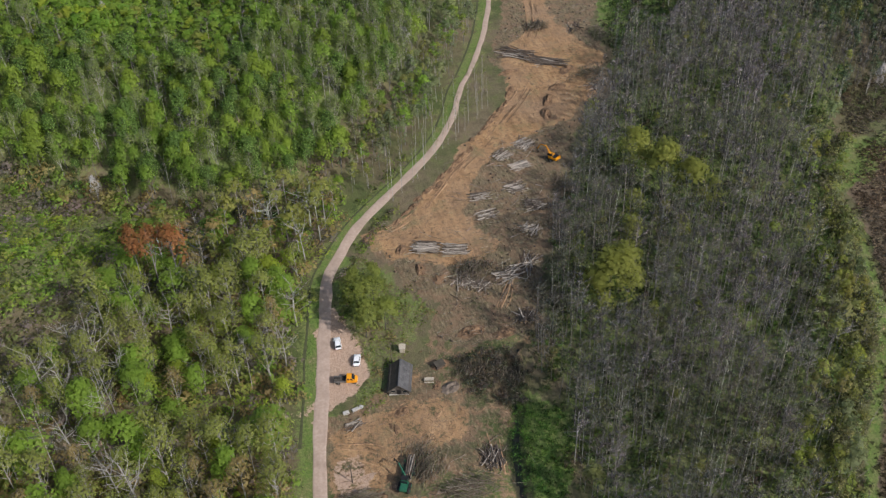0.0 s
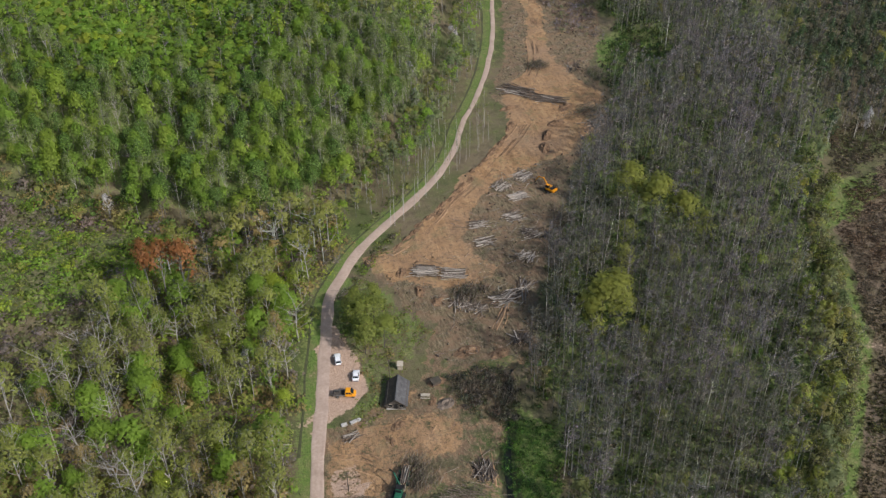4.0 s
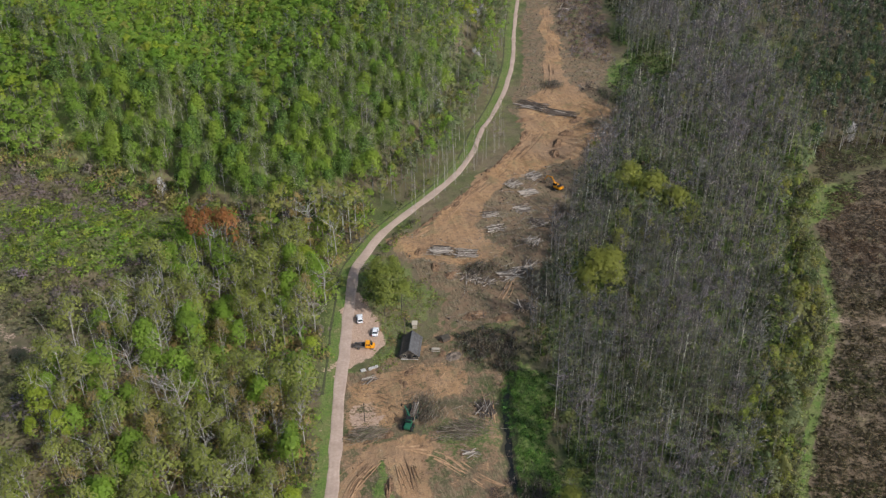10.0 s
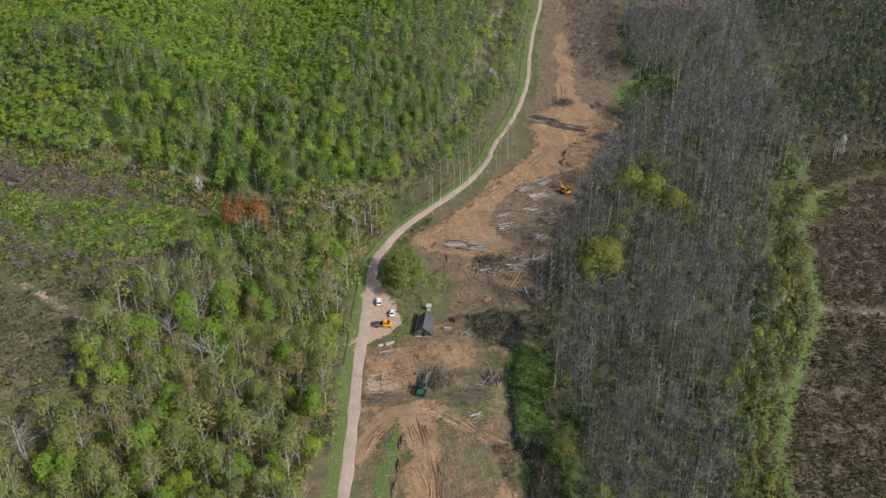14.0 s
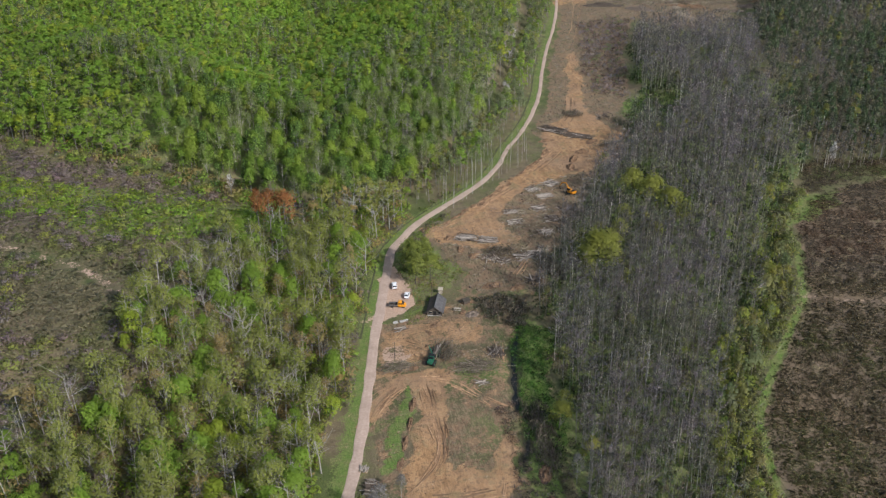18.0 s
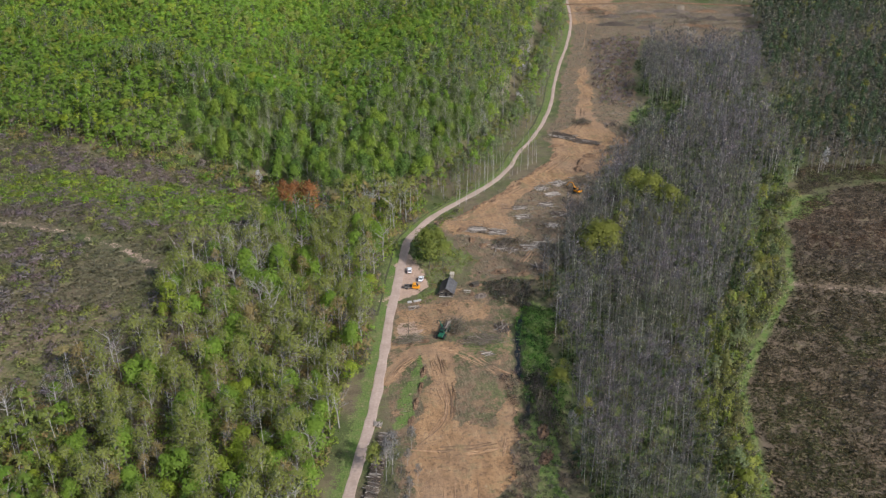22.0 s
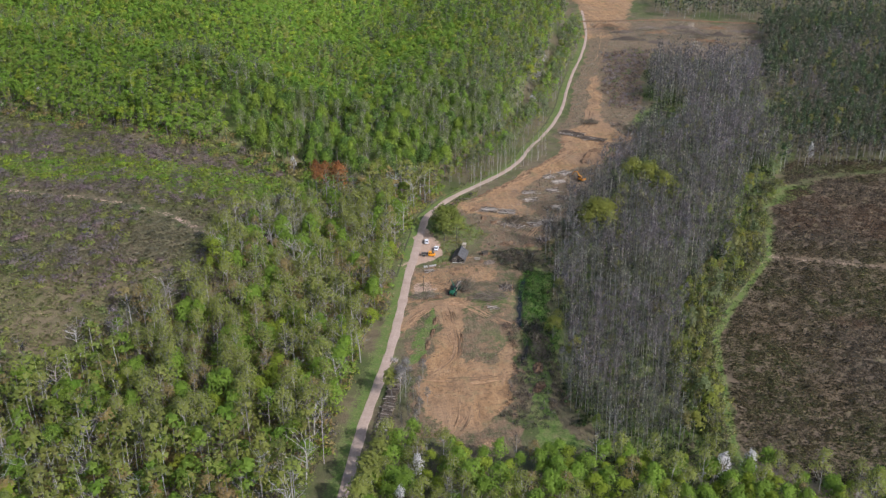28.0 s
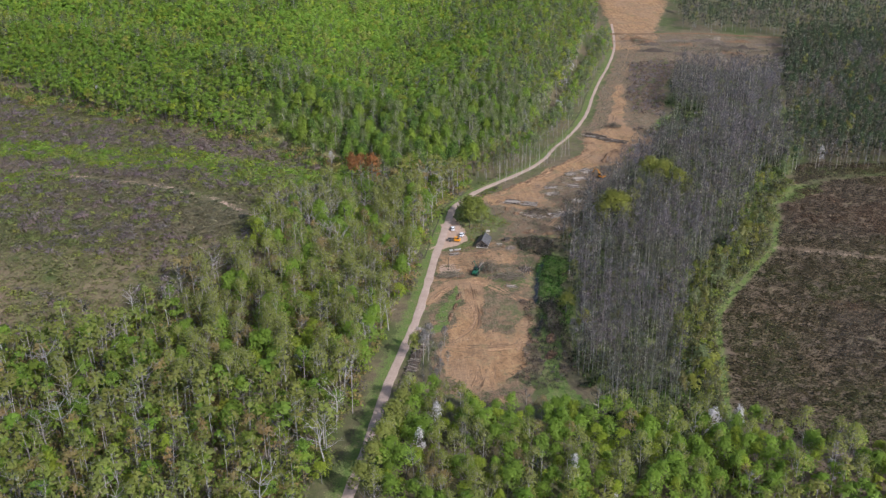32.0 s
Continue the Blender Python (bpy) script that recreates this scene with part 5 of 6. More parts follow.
def flatbed():
    root = thing("flatbed_truck", "orange crew-cab truck with an open grey load bed", "truck", 45.4, -27.2, -105, 0.02)
    part("chassis", box(-0.45, 0.45, -2.9, 2.4, 0.5, 0.72, 0.03), DARK_STEEL, root)
    hull = lofted([[(-0.98, 0.0, 0.6), (0.98, 0.0, 0.6), (0.98, 0.0, 1.35), (0.86, 0.05, 2.12), (-0.86, 0.05, 2.12), (-0.98, 0.0, 1.35)], [(-0.98, 1.5, 0.55), (0.98, 1.5, 0.55), (0.98, 1.5, 1.35), (0.84, 1.25, 2.15), (-0.84, 1.25, 2.15), (-0.98, 1.5, 1.35)],
                   [(-0.97, 2.1, 0.55), (0.97, 2.1, 0.55), (0.97, 2.1, 1.25), (0.92, 2.02, 1.3), (-0.92, 2.02, 1.3), (-0.97, 2.1, 1.25)], [(-0.9, 2.75, 0.6), (0.9, 2.75, 0.6), (0.9, 2.75, 1.02), (0.82, 2.6, 1.1), (-0.82, 2.6, 1.1), (-0.9, 2.75, 1.02)]])
    bmesh.ops.bevel(hull, geom=hull.edges[:], offset=0.04, segments=2, affect="EDGES")
    cab = part("cab", hull, PAINT_ORANGE, root)
    part("windscreen", lofted([[(-0.84, 2.06, 1.32), (0.84, 2.06, 1.32), (0.84, 2.0, 1.3), (-0.84, 2.0, 1.3)], [(-0.76, 1.36, 2.08), (0.76, 1.36, 2.08), (0.76, 1.3, 2.06), (-0.76, 1.3, 2.06)]]), GLASS, cab)
    for s in (-1, 1):
        for y0, y1 in ((0.2, 0.78), (0.9, 1.5)):
            part("side_window", box(s * 0.94 - 0.02, s * 0.94 + 0.02, y0, y1, 1.42, 1.95, 0.01), GLASS, cab)
        part("headlight", box(s * 0.68 - 0.14, s * 0.68 + 0.14, 2.68, 2.77, 0.78, 0.94, 0.02), LAMP_GLASS, cab)
        part("mirror", box(s * 1.12 - 0.09, s * 1.12 + 0.09, 1.6, 1.72, 1.35, 1.68, 0.03), DARK_STEEL, cab)
        part("bed_side", box(s * 1.0 - 0.025, s * 1.0 + 0.025, -3.1, -0.12, 0.85, 1.25, 0.012), STEEL, root)
        wheel(root, s * 0.84, 1.95, 0.38, 0.38, 0.24)
        wheel(root, s * 0.84, -2.0, 0.38, 0.38, 0.34)
    for k in range(8):
        part("bed_board", box(-0.97 + k * 0.243, -0.97 + k * 0.243 + 0.228, -3.1, -0.12, 0.8, 0.85, 0.006), PLANK, root)
    part("tailboard", box(-1.0, 1.0, -3.14, -3.09, 0.82, 1.25, 0.012), DARK_STEEL, root)
    part("headboard", box(-1.0, 1.0, -0.12, -0.06, 0.82, 1.9, 0.012), STEEL, root)
    part("tool_box", box(-0.8, 0.5, -0.75, -0.25, 0.86, 1.3, 0.03), DARK_STEEL, root, "black steel tool box")
    part("rolled_sheet", rod((-0.5, -2.9, 1.0), (-0.4, -1.7, 1.0), 0.16, sides=10), DARK_STEEL, root, "dark rolled sheet")


flatbed()


def house():
    """A small log house with a gabled roof of overlapping sheets."""
    root = thing("log_house", "small grey wooden house with a dark gabled sheet roof", "house", 57.9, -31.6, -18, -0.1)
    w, l, eave, ridge = 2.4, 4.05, 2.0, 3.8
    part("foundation", box(-w - 0.1, w + 0.1, -l - 0.1, l + 0.1, -0.3, 0.3, 0.03), CONCRETE, root)
    wall = part("wall", box(-w, w, -l, l, 0.28, eave, 0.02), PLANK, root)
    for s in (-1, 1):
        for k in range(9):
            part("log", rod((s * (w + 0.03), -l - 0.12, 0.4 + k * 0.195), (s * (w + 0.03), l + 0.12, 0.4 + k * 0.195), 0.1, sides=6), PLANK, wall)
            part("log", rod((-w - 0.1, s * (l + 0.02), 0.44 + k * 0.195), (w + 0.1, s * (l + 0.02), 0.44 + k * 0.195), 0.1, sides=6), PLANK, wall)
        gable = part("gable", lofted([[(-w, s * l - 0.06, eave), (w, s * l - 0.06, eave), (0, s * l - 0.06, ridge - 0.12)], [(-w, s * l + 0.06, eave), (w, s * l + 0.06, eave), (0, s * l + 0.06, ridge - 0.12)]]), PLANK, root)
        for k in range(14):
            x0 = -w + k * 2 * w / 14
            top = eave + (ridge - 0.15 - eave) * (1 - abs(x0 + w / 14) / w)
            part("board", box(x0 + 0.012, x0 + 2 * w / 14 - 0.012, s * (l + 0.06), s * (l + 0.09), eave - 0.02, max(top, eave + 0.06)), PLANK, gable)
    slope = math.atan2(ridge - eave, w)
    run = math.hypot(w + 0.55, (w + 0.55) * math.tan(slope))
    # the left slope gets darker, browner sheets than the right
    for s, mat in ((-1, ROOF_BROWN), (1, ROOF_GREY)):
        m = Matrix.Translation((0, 0, ridge)) @ Matrix.Rotation(s * slope, 4, "Y")
        roof = part("roof_slope", box(min(0, s * run), max(0, s * run), -l - 0.5, l + 0.5, -0.08, -0.02, m=m), mat, root)
        for i in range(9):
            for j in range(5):
                a, b = j * run / 5, (j + 1) * run / 5 + 0.05
                y0 = -l - 0.52 + i * (2 * l + 1.04) / 9
                part("roof_sheet", box(min(s * a, s * b), max(s * a, s * b), y0 + 0.012, y0 + (2 * l + 1.04) / 9 - 0.012, -0.012 + 0.02 * (4 - j) * 0.4, 0.012 + 0.02 * (4 - j) * 0.4 + 0.012 * ((i * 7 + j * 3) % 4 == 0), m=m), mat, roof)
        part("barge_board", box(min(0, s * run), max(0, s * run), -l - 0.56, -l - 0.52, -0.2, 0.02, m=m), PLANK, root)
    part("ridge_cap", box(-0.16, 0.16, -l - 0.55, l + 0.55, ridge - 0.04, ridge + 0.05, 0.03), ROOF_GREY, root)
    door = part("door", box(-0.5, 0.5, -l - 0.16, -l - 0.1, 0.35, 2.05, 0.01), DARK_STEEL, root, "dark plank door")
    part("handle", rod((0.36, -l - 0.2, 1.2), (0.36, -l - 0.2, 1.36), 0.02, sides=6), STEEL, door)
    for x0 in (-1.9, 1.0):
        win = part("window", box(x0, x0 + 0.9, -l - 0.15, -l - 0.11, 1.0, 1.8), GLASS, root)
        part("frame", box(x0 - 0.06, x0 + 0.96, -l - 0.155, -l - 0.1, 0.92, 1.0), PALE_PLANK, win)
        part("frame", box(x0 - 0.06, x0 + 0.96, -l - 0.155, -l - 0.1, 1.8, 1.88), PALE_PLANK, win)


house()


def small_yard_things():
    hut = thing("outhouse", "small pale wooden outhouse behind the house", "outhouse", 61.2, -21.4, -15, -0.05)
    part("wall", box(-0.55, 0.55, -0.65, 0.65, 0, 2.0, 0.02), PALE_PLANK, hut)
    for k in range(5):
        part("board", box(-0.66 + k * 0.265, -0.66 + k * 0.265 + 0.25, -0.69, -0.65, 0.05, 1.98), PALE_PLANK, hut)
    part("roof", box(-0.85, 0.85, -0.9, 0.9, 1.98, 2.08, 0.02, m=Matrix.Rotation(radians(8), 4, "X")), PALE_PLANK, hut)
    shed = thing("low_shed", "low dark wooden lean-to with a flat roof", "shed", 68.6, -29.6, 15, -0.05)
    part("wall", box(-1.1, 1.1, -0.8, 0.8, 0, 1.4, 0.03), LOG_DARK, shed)
    part("roof", box(-1.3, 1.3, -1.0, 1.0, 1.38, 1.5, 0.02, m=Matrix.Rotation(radians(6), 4, "X")), ROOF_BROWN, shed)
    part("post", rod((-1.15, -0.9, 0), (-1.15, -0.9, 1.3), 0.06, sides=6), LOG_DARK, shed)
    part("post", rod((1.15, -0.9, 0), (1.15, -0.9, 1.3), 0.06, sides=6), LOG_DARK, shed)
    table = thing("picnic_table", "weathered plank picnic table with two benches", "table", 64.8, -33.6, -18)
    for k in range(4):
        part("board", box(-1.2, 1.2, -0.4 + 0.2 * k, -0.22 + 0.2 * k, 0.7, 0.75, 0.005), PALE_PLANK, table)
    for s in (-1, 1):
        part("bench", box(-1.2, 1.2, s * 0.75 - 0.14, s * 0.75 + 0.14, 0.42, 0.47, 0.005), PALE_PLANK, table)
        part("trestle", box(s * 0.9 - 0.05, s * 0.9 + 0.05, -0.85, 0.85, 0.36, 0.42), PLANK, table)
        part("leg", rod((s * 0.9, -0.7, 0), (s * 0.9, -0.3, 0.7), 0.06, sides=6), PLANK, table)
        part("leg", rod((s * 0.9, 0.7, 0), (s * 0.9, 0.3, 0.7), 0.06, sides=6), PLANK, table)
    for x, y, t, n in ((43.0, -37.2, 8, 1.5), (45.4, -36.9, 14, 1.8), (46.8, -36.6, 60, 1.0)):
        block = thing("concrete_block", "pale weathered concrete block lying in the grass", "block", x, y, t, -0.05, "concrete blocks")
        part("slab", box(-n / 2, n / 2, -0.45, 0.45, 0, 0.5, 0.05), CONCRETE, block)
        part("lug", rod((-0.2, 0, 0.48), (0.2, 0, 0.56), 0.03, sides=6), STEEL, block)
    for x, y, h, t in ((40.0, -57.5, 6.6, 20), (57.6, -24.4, 7.0, 40)):
        pole = thing("utility_pole", "slim dark wooden utility pole", "pole", x, y, t, -0.3, "utility poles")
        part("mast", rod((0, 0, 0), (0.04, 0, h), 0.13, 0.09, 10), POLE_WOOD, pole)
        arm = part("crossarm", box(-0.6, 0.6, -0.05, 0.05, h - 0.5, h - 0.4, 0.01), POLE_WOOD, pole)
        for s in (-0.5, 0, 0.5):
            part("insulator", rod((s, 0, h - 0.4), (s, 0, h - 0.26), 0.035, 0.025, 8), CONCRETE, arm)


small_yard_things()


def excavator():
    root = thing("excavator", "orange tracked excavator standing among log piles", "excavator", 129, 46.5, 0, -0.05)
    for s in (-1, 1):
        prof = [(-1.75, 0.45), (-1.45, 0.1), (1.45, 0.1), (1.75, 0.45), (1.45, 0.82), (-1.45, 0.82)]
        track = part("track", lofted([[(s * 1.1 - 0.3, y, z) for y, z in prof], [(s * 1.1 + 0.3, y, z) for y, z in prof]]), RUBBER, root)
        for k in range(9):
            part("track_shoe", box(s * 1.1 - 0.32, s * 1.1 + 0.32, -1.45 + k * 0.34, -1.25 + k * 0.34, 0.82, 0.87), DARK_STEEL, track)
    part("undercarriage", box(-0.8, 0.8, -1.0, 1.0, 0.35, 0.95, 0.05), DARK_STEEL, root)
    turn = Matrix.Rotation(radians(30), 4, "Z")

    def put(bm):
        bmesh.ops.transform(bm, matrix=turn, verts=bm.verts[:])
        return bm

    house_part = part("upper_body", put(box(-1.25, 1.25, -2.1, 0.9, 1.0, 1.9, 0.12)), PAINT_ORANGE, root)
    part("counterweight", put(box(-1.25, 1.25, -2.45, -1.9, 1.0, 2.0, 0.2)), PAINT_ORANGE, root)
    part("engine_cover", put(box(-1.1, 1.1, -1.9, -0.6, 1.88, 2.15, 0.08)), DARK_STEEL, house_part)
    part("exhaust", put(rod((0.7, -1.3, 2.1), (0.7, -1.3, 2.6), 0.06)), STEEL, house_part)
    cab = part("cab", put(box(-1.2, -0.25, -0.3, 1.25, 1.85, 2.95, 0.1, (0.05, 0.05, 0.05, 0.25))), GLASS, root)
    part("cab_roof", put(box(-1.2, -0.25, -0.25, 1.0, 2.9, 3.02, 0.05)), PAINT_ORANGE, cab)
    joints = [(0.25, 0.9, 1.7), (0.25, 2.9, 4.0), (0.25, 5.0, 3.7), (0.25, 6.4, 1.5)]
    for name, a, b, r in (("boom", joints[0], joints[1], 0.26), ("boom_tip", joints[1], joints[2], 0.22), ("stick", joints[2], joints[3], 0.18)):
        part(name, put(rod(a, b, r, r * 0.8, 6)), PAINT_ORANGE, root)
    part("ram", put(rod((0.25, 1.2, 1.6), (0.25, 2.7, 3.3), 0.09)), STEEL, root)
    part("ram", put(rod((0.25, 3.2, 4.3), (0.25, 5.1, 4.1), 0.08)), STEEL, root)
    claw = part("grapple", put(rod((0.25, 6.4, 1.5), (0.25, 6.5, 1.0), 0.2, 0.14)), DARK_STEEL, root)
    for s in (-1, 1):
        part("tine", put(rod((0.25 + s * 0.2, 6.5, 1.0), (0.25 + s * 0.45, 6.5, 0.35), 0.07, 0.03, 6)), DARK_STEEL, claw)


excavator()


def log_mesh(name, bark, sides=7):
    """A log of unit length along x with a slight bend and sawn ends."""
    bm = bmesh.new()
    rings = []
    for k, (x, r, b) in enumerate(((-0.5, 1.0, 0.0), (-0.1, 0.95, 0.25), (0.25, 0.88, 0.15), (0.5, 0.8, 0.0))):
        rings.append([bm.verts.new((x, r * math.cos(a) + b, r * math.sin(a))) for a in (i * 2 * math.pi / sides for i in range(sides))])
    for a, b in zip(rings, rings[1:]):
        for k in range(sides):
            bm.faces.new((a[k], a[(k + 1) % sides], b[(k + 1) % sides], b[k])).smooth = True
    for ring, flip in ((rings[0], True), (rings[-1], False)):
        bm.faces.new(ring[::-1] if flip else ring).material_index = 1
    bmesh.ops.recalc_face_normals(bm, faces=bm.faces[:])
    me = bpy.data.meshes.new(name)
    bm.to_mesh(me)
    bm.free()
    me.materials.append(bark), me.materials.append(LOG_END)
    return me


LOG_PALE_MESH, LOG_DARK_MESH = log_mesh("log", LOG_BARK), log_mesh("log", LOG_DARK)


def log_pile(label, x, y, turn, count, length, width, radius=0.16, mess=4.0, dark=0.2, seed=0, layers=None, group="log piles"):
    """Logs lying side by side and on one another; x runs along the logs."""
    rng = np.random.default_rng(900 + seed)
    root = thing("log_pile", label, "log pile", x, y, turn, 0, group)
    across = max(3, int(width / (2.1 * radius)))
    done, layer = 0, 0
    while done < count:
        row = max(1, across - layer)
        for k in range(row):
            if done >= count:
                break
            r = radius * rng.uniform(0.65, 1.3)
            ob = new("log", LOG_DARK_MESH if rng.random() < dark else LOG_PALE_MESH)
            ob.parent = root
            ob.matrix_local = pose(rng.normal(0, 0.1 * length), (k - row / 2 + 0.5) * width / row + rng.normal(0, 0.12), radius * (0.9 + 1.65 * layer) + 0.03, 0, rng.normal(0, mess * 0.25), rng.normal(0, mess)) @ Matrix.Diagonal((length * rng.uniform(0.75, 1.12), r, r, 1))
            done += 1
        layer += 1
    return root


PILES = [("long stack of pale trimmed logs at the dirt band", 78.5, 16.4, -20, 46, 6.5, 4.6, 3, 0.25), ("stack of pale grey logs with sawn ends", 86, 12.6, -18, 40, 6.5, 4.2, 3, 0.15), ("neat pile of pale debarked logs", 114.5, 54, 28, 30, 5.5, 5.0, 8, 0.2),
         ("pile of pale debarked logs by the excavator", 123.5, 58, 20, 34, 6, 5.5, 9, 0.15), ("low pile of pale logs", 118, 46.5, 12, 28, 6, 4.2, 6, 0.1), ("loose pile of cut poles", 112.5, 36, 6, 24, 5.5, 4.6, 10, 0.3), ("heaped dark and pale poles", 115, 25.5, -8, 34, 5.5, 5.4, 14, 0.45),
         ("heap of pale split poles", 109.5, 14.5, 40, 26, 5, 4.5, 14, 0.2), ("greyish poles laid in the grass", 100.5, 35, -2, 20, 6, 4, 8, 0.4), ("flat pile of thin pale poles", 99.5, 25.5, -4, 22, 6, 4, 9, 0.25), ("bleached trunks thrown across one another", 97, -2.5, 10, 30, 8, 4.2, 12, 0.1),
         ("long trunks pushed out toward the wood", 103.5, 0.5, 32, 16, 9, 3.2, 10, 0.35), ("loose fan of thin poles", 84.5, -1.5, 62, 26, 6, 5, 16, 0.5), ("pole heap beside the brush", 88, -4, 30, 18, 5, 4, 18, 0.4), ("dark stack of rough logs at the wood's edge", 95.3, -20, 70, 34, 5, 4.6, 14, 0.7),
         ("leaning stack of dark poles in the lower clearing", 72, -61, 78, 30, 6, 4.2, 10, 0.8), ("short pale logs lying in the brush", 64, -76, -8, 9, 4, 1.5, 8, 0.05), ("full-length felled stems in a row", 142, 116, -38, 34, 13, 7.0, 6, 0.6), ("full-length felled stems on bare soil", 151, 106.5, -36, 30, 13, 5.0, 6, 0.6),
         ("small pile of white sawn logs beside the road", 24.6, -107, 70, 12, 2.6, 2.4, 8, -0.15), ("small heap of grey poles", 44, -41.5, 10, 10, 4.5, 2.0, 9, 0.4), ("few dark stems by the far slash", 170, 128, 70, 14, 9, 5, 12, 0.6), ("scattered stems in the far clearing", 196, 226, 20, 18, 10, 8, 22, 0.5), ("felled stems near the wood's edge", 160, 84, 15, 16, 8, 5, 16, 0.6)]
for k, (text, px, py, turn, count, length, width, mess, dark) in enumerate(PILES):
    log_pile(text, px, py, turn, int(count * 1.45), length, width, 0.125, mess * 1.8 + 2, min(0.85, dark + 0.15), k)


def roadside_stack():
    """Long stack beside the road, its log ends toward the wheels."""
    line = spline([(16.5, -150), (19.3, -140), (22.5, -128), (26.5, -112)], 3.2)
    for k, (a, b) in enumerate(zip(line[:-1], line[1:])):
        mid, way = (a + b) / 2, math.degrees(math.atan2(b[1] - a[1], b[0] - a[0]))
        log_pile("roadside stack of long pale firewood logs", mid[0] - 0.2, mid[1] - 0.3, way - 90, 40, 3.4, 3.3, 0.15, 8, 0.72, 60 + k, group="roadside log stack")


roadside_stack()


def forwarder():
    root = thing("forwarder", "green timber forwarder with a crane and loaded bunk", "forwarder", 51.5, -61.5, 152, 0.0)
    part("front_frame", box(-0.8, 0.8, 0.6, 3.4, 0.8, 1.5, 0.08), PAINT_GREEN, root)
    part("bonnet", box(-0.85, 0.85, 1.9, 3.7, 1.3, 2.0, 0.15, (0.1, 0.1, 0, 0.2)), PAINT_GREEN, root)
    cab = part("cab", box(-0.9, 0.9, 0.45, 1.95, 1.4, 3.0, 0.12, (0.1, 0.1, 0.1, 0.2)), PAINT_GREEN, root)
    part("windscreen", box(-0.7, 0.7, 1.86, 1.92, 2.0, 2.75, m=Matrix.Translation((0, 0.02, 0))), GLASS, cab)
    for s in (-1, 1):
        part("side_window", box(s * 0.87 - 0.02, s * 0.87 + 0.02, 0.75, 1.65, 2.0, 2.75), GLASS, cab)
    part("cab_roof", box(-0.85, 0.85, 0.5, 1.85, 2.98, 3.08, 0.05), DARK_STEEL, cab)
    part("rear_frame", box(-0.35, 0.35, -4.6, 0.6, 0.85, 1.15, 0.04), DARK_STEEL, root)
    part("gate", box(-1.1, 1.1, 0.1, 0.2, 1.1, 2.7, 0.02), DARK_STEEL, root)
    for y in (-4.2, -2.6, -1.0):
        for s in (-1, 1):
            part("stake", rod((s * 1.05, y, 1.1), (s * 1.3, y, 2.5), 0.07, 0.05, 6), PAINT_GREEN, root)
        part("bunk", box(-1.1, 1.1, y - 0.1, y + 0.1, 1.05, 1.2, 0.02), PAINT_GREEN, root)
    for y in (2.7, 1.3, -2.2, -3.7):
        for s in (-1, 1):
            wheel(root, s * 1.15, y, 0.66, 0.66, 0.6, PAINT_GREEN)
    part("crane_base", rod((0, 0.3, 1.1), (0, 0.3, 2.6), 0.22), PAINT_GREEN, root)
    part("crane_boom", rod((0, 0.3, 2.6), (1.9, -1.6, 4.4), 0.16, 0.13, 6), PAINT_GREEN, root)
    part("crane_stick", rod((1.9, -1.6, 4.4), (3.6, -4.0, 2.6), 0.13, 0.1, 6), DARK_STEEL, root)
    claw = part("grapple", rod((3.6, -4.0, 2.6), (3.6, -4.0, 1.9), 0.14, 0.2, 8), DARK_STEEL, root)
    for s in (-1, 1):
        part("tine", rod((3.6 + s * 0.3, -4.0, 1.9), (3.6 + s * 0.42, -4.0, 1.2), 0.06, 0.03, 6), DARK_STEEL, claw)
    load = log_pile("load of rough logs and tops on the forwarder's bunk", 52.0, -63.5, 0, 18, 5.6, 1.9, 0.14, 5, 0.6, 99, group="loads")
    m = root.matrix_world @ pose(0, -3.0, 1.2, 0, 0, 90)
    load.matrix_world = m


forwarder()


def heap(name, label, x, y, turn, long, wide, high, seed, material=SPOIL, category="heap", group="soil mounds"):
    """A rough mound that sinks into the ground at its edge."""
    n = 26
    gx, gy = np.meshgrid(np.linspace(-1, 1, n), np.linspace(-1, 1, n), indexing="ij")
    r = np.hypot(gx, gy) * (1 + 0.25 * drift(gx, gy, 0.9, 2, seed))
    z = high * np.clip(1 - r**1.3, -0.25, 1) * (0.75 + 0.95 * drift(gx, gy, 0.34, 4, seed + 2.0)) - 0.1
    v = np.stack([gx * long / 2, gy * wide / 2, z], -1).reshape(-1, 3)
    k = (np.arange(n - 1)[:, None] * n + np.arange(n - 1)).ravel()
    me = mesh_from(name, v, np.stack([k, k + n, k + n + 1, k + 1], 1), material, smooth_shaded=True)
    ob = tagged(new(name, me), label, category, group)
    ob.matrix_world = pose(x, y, float(ground_z(x, y)), 0, 0, turn)
    return ob


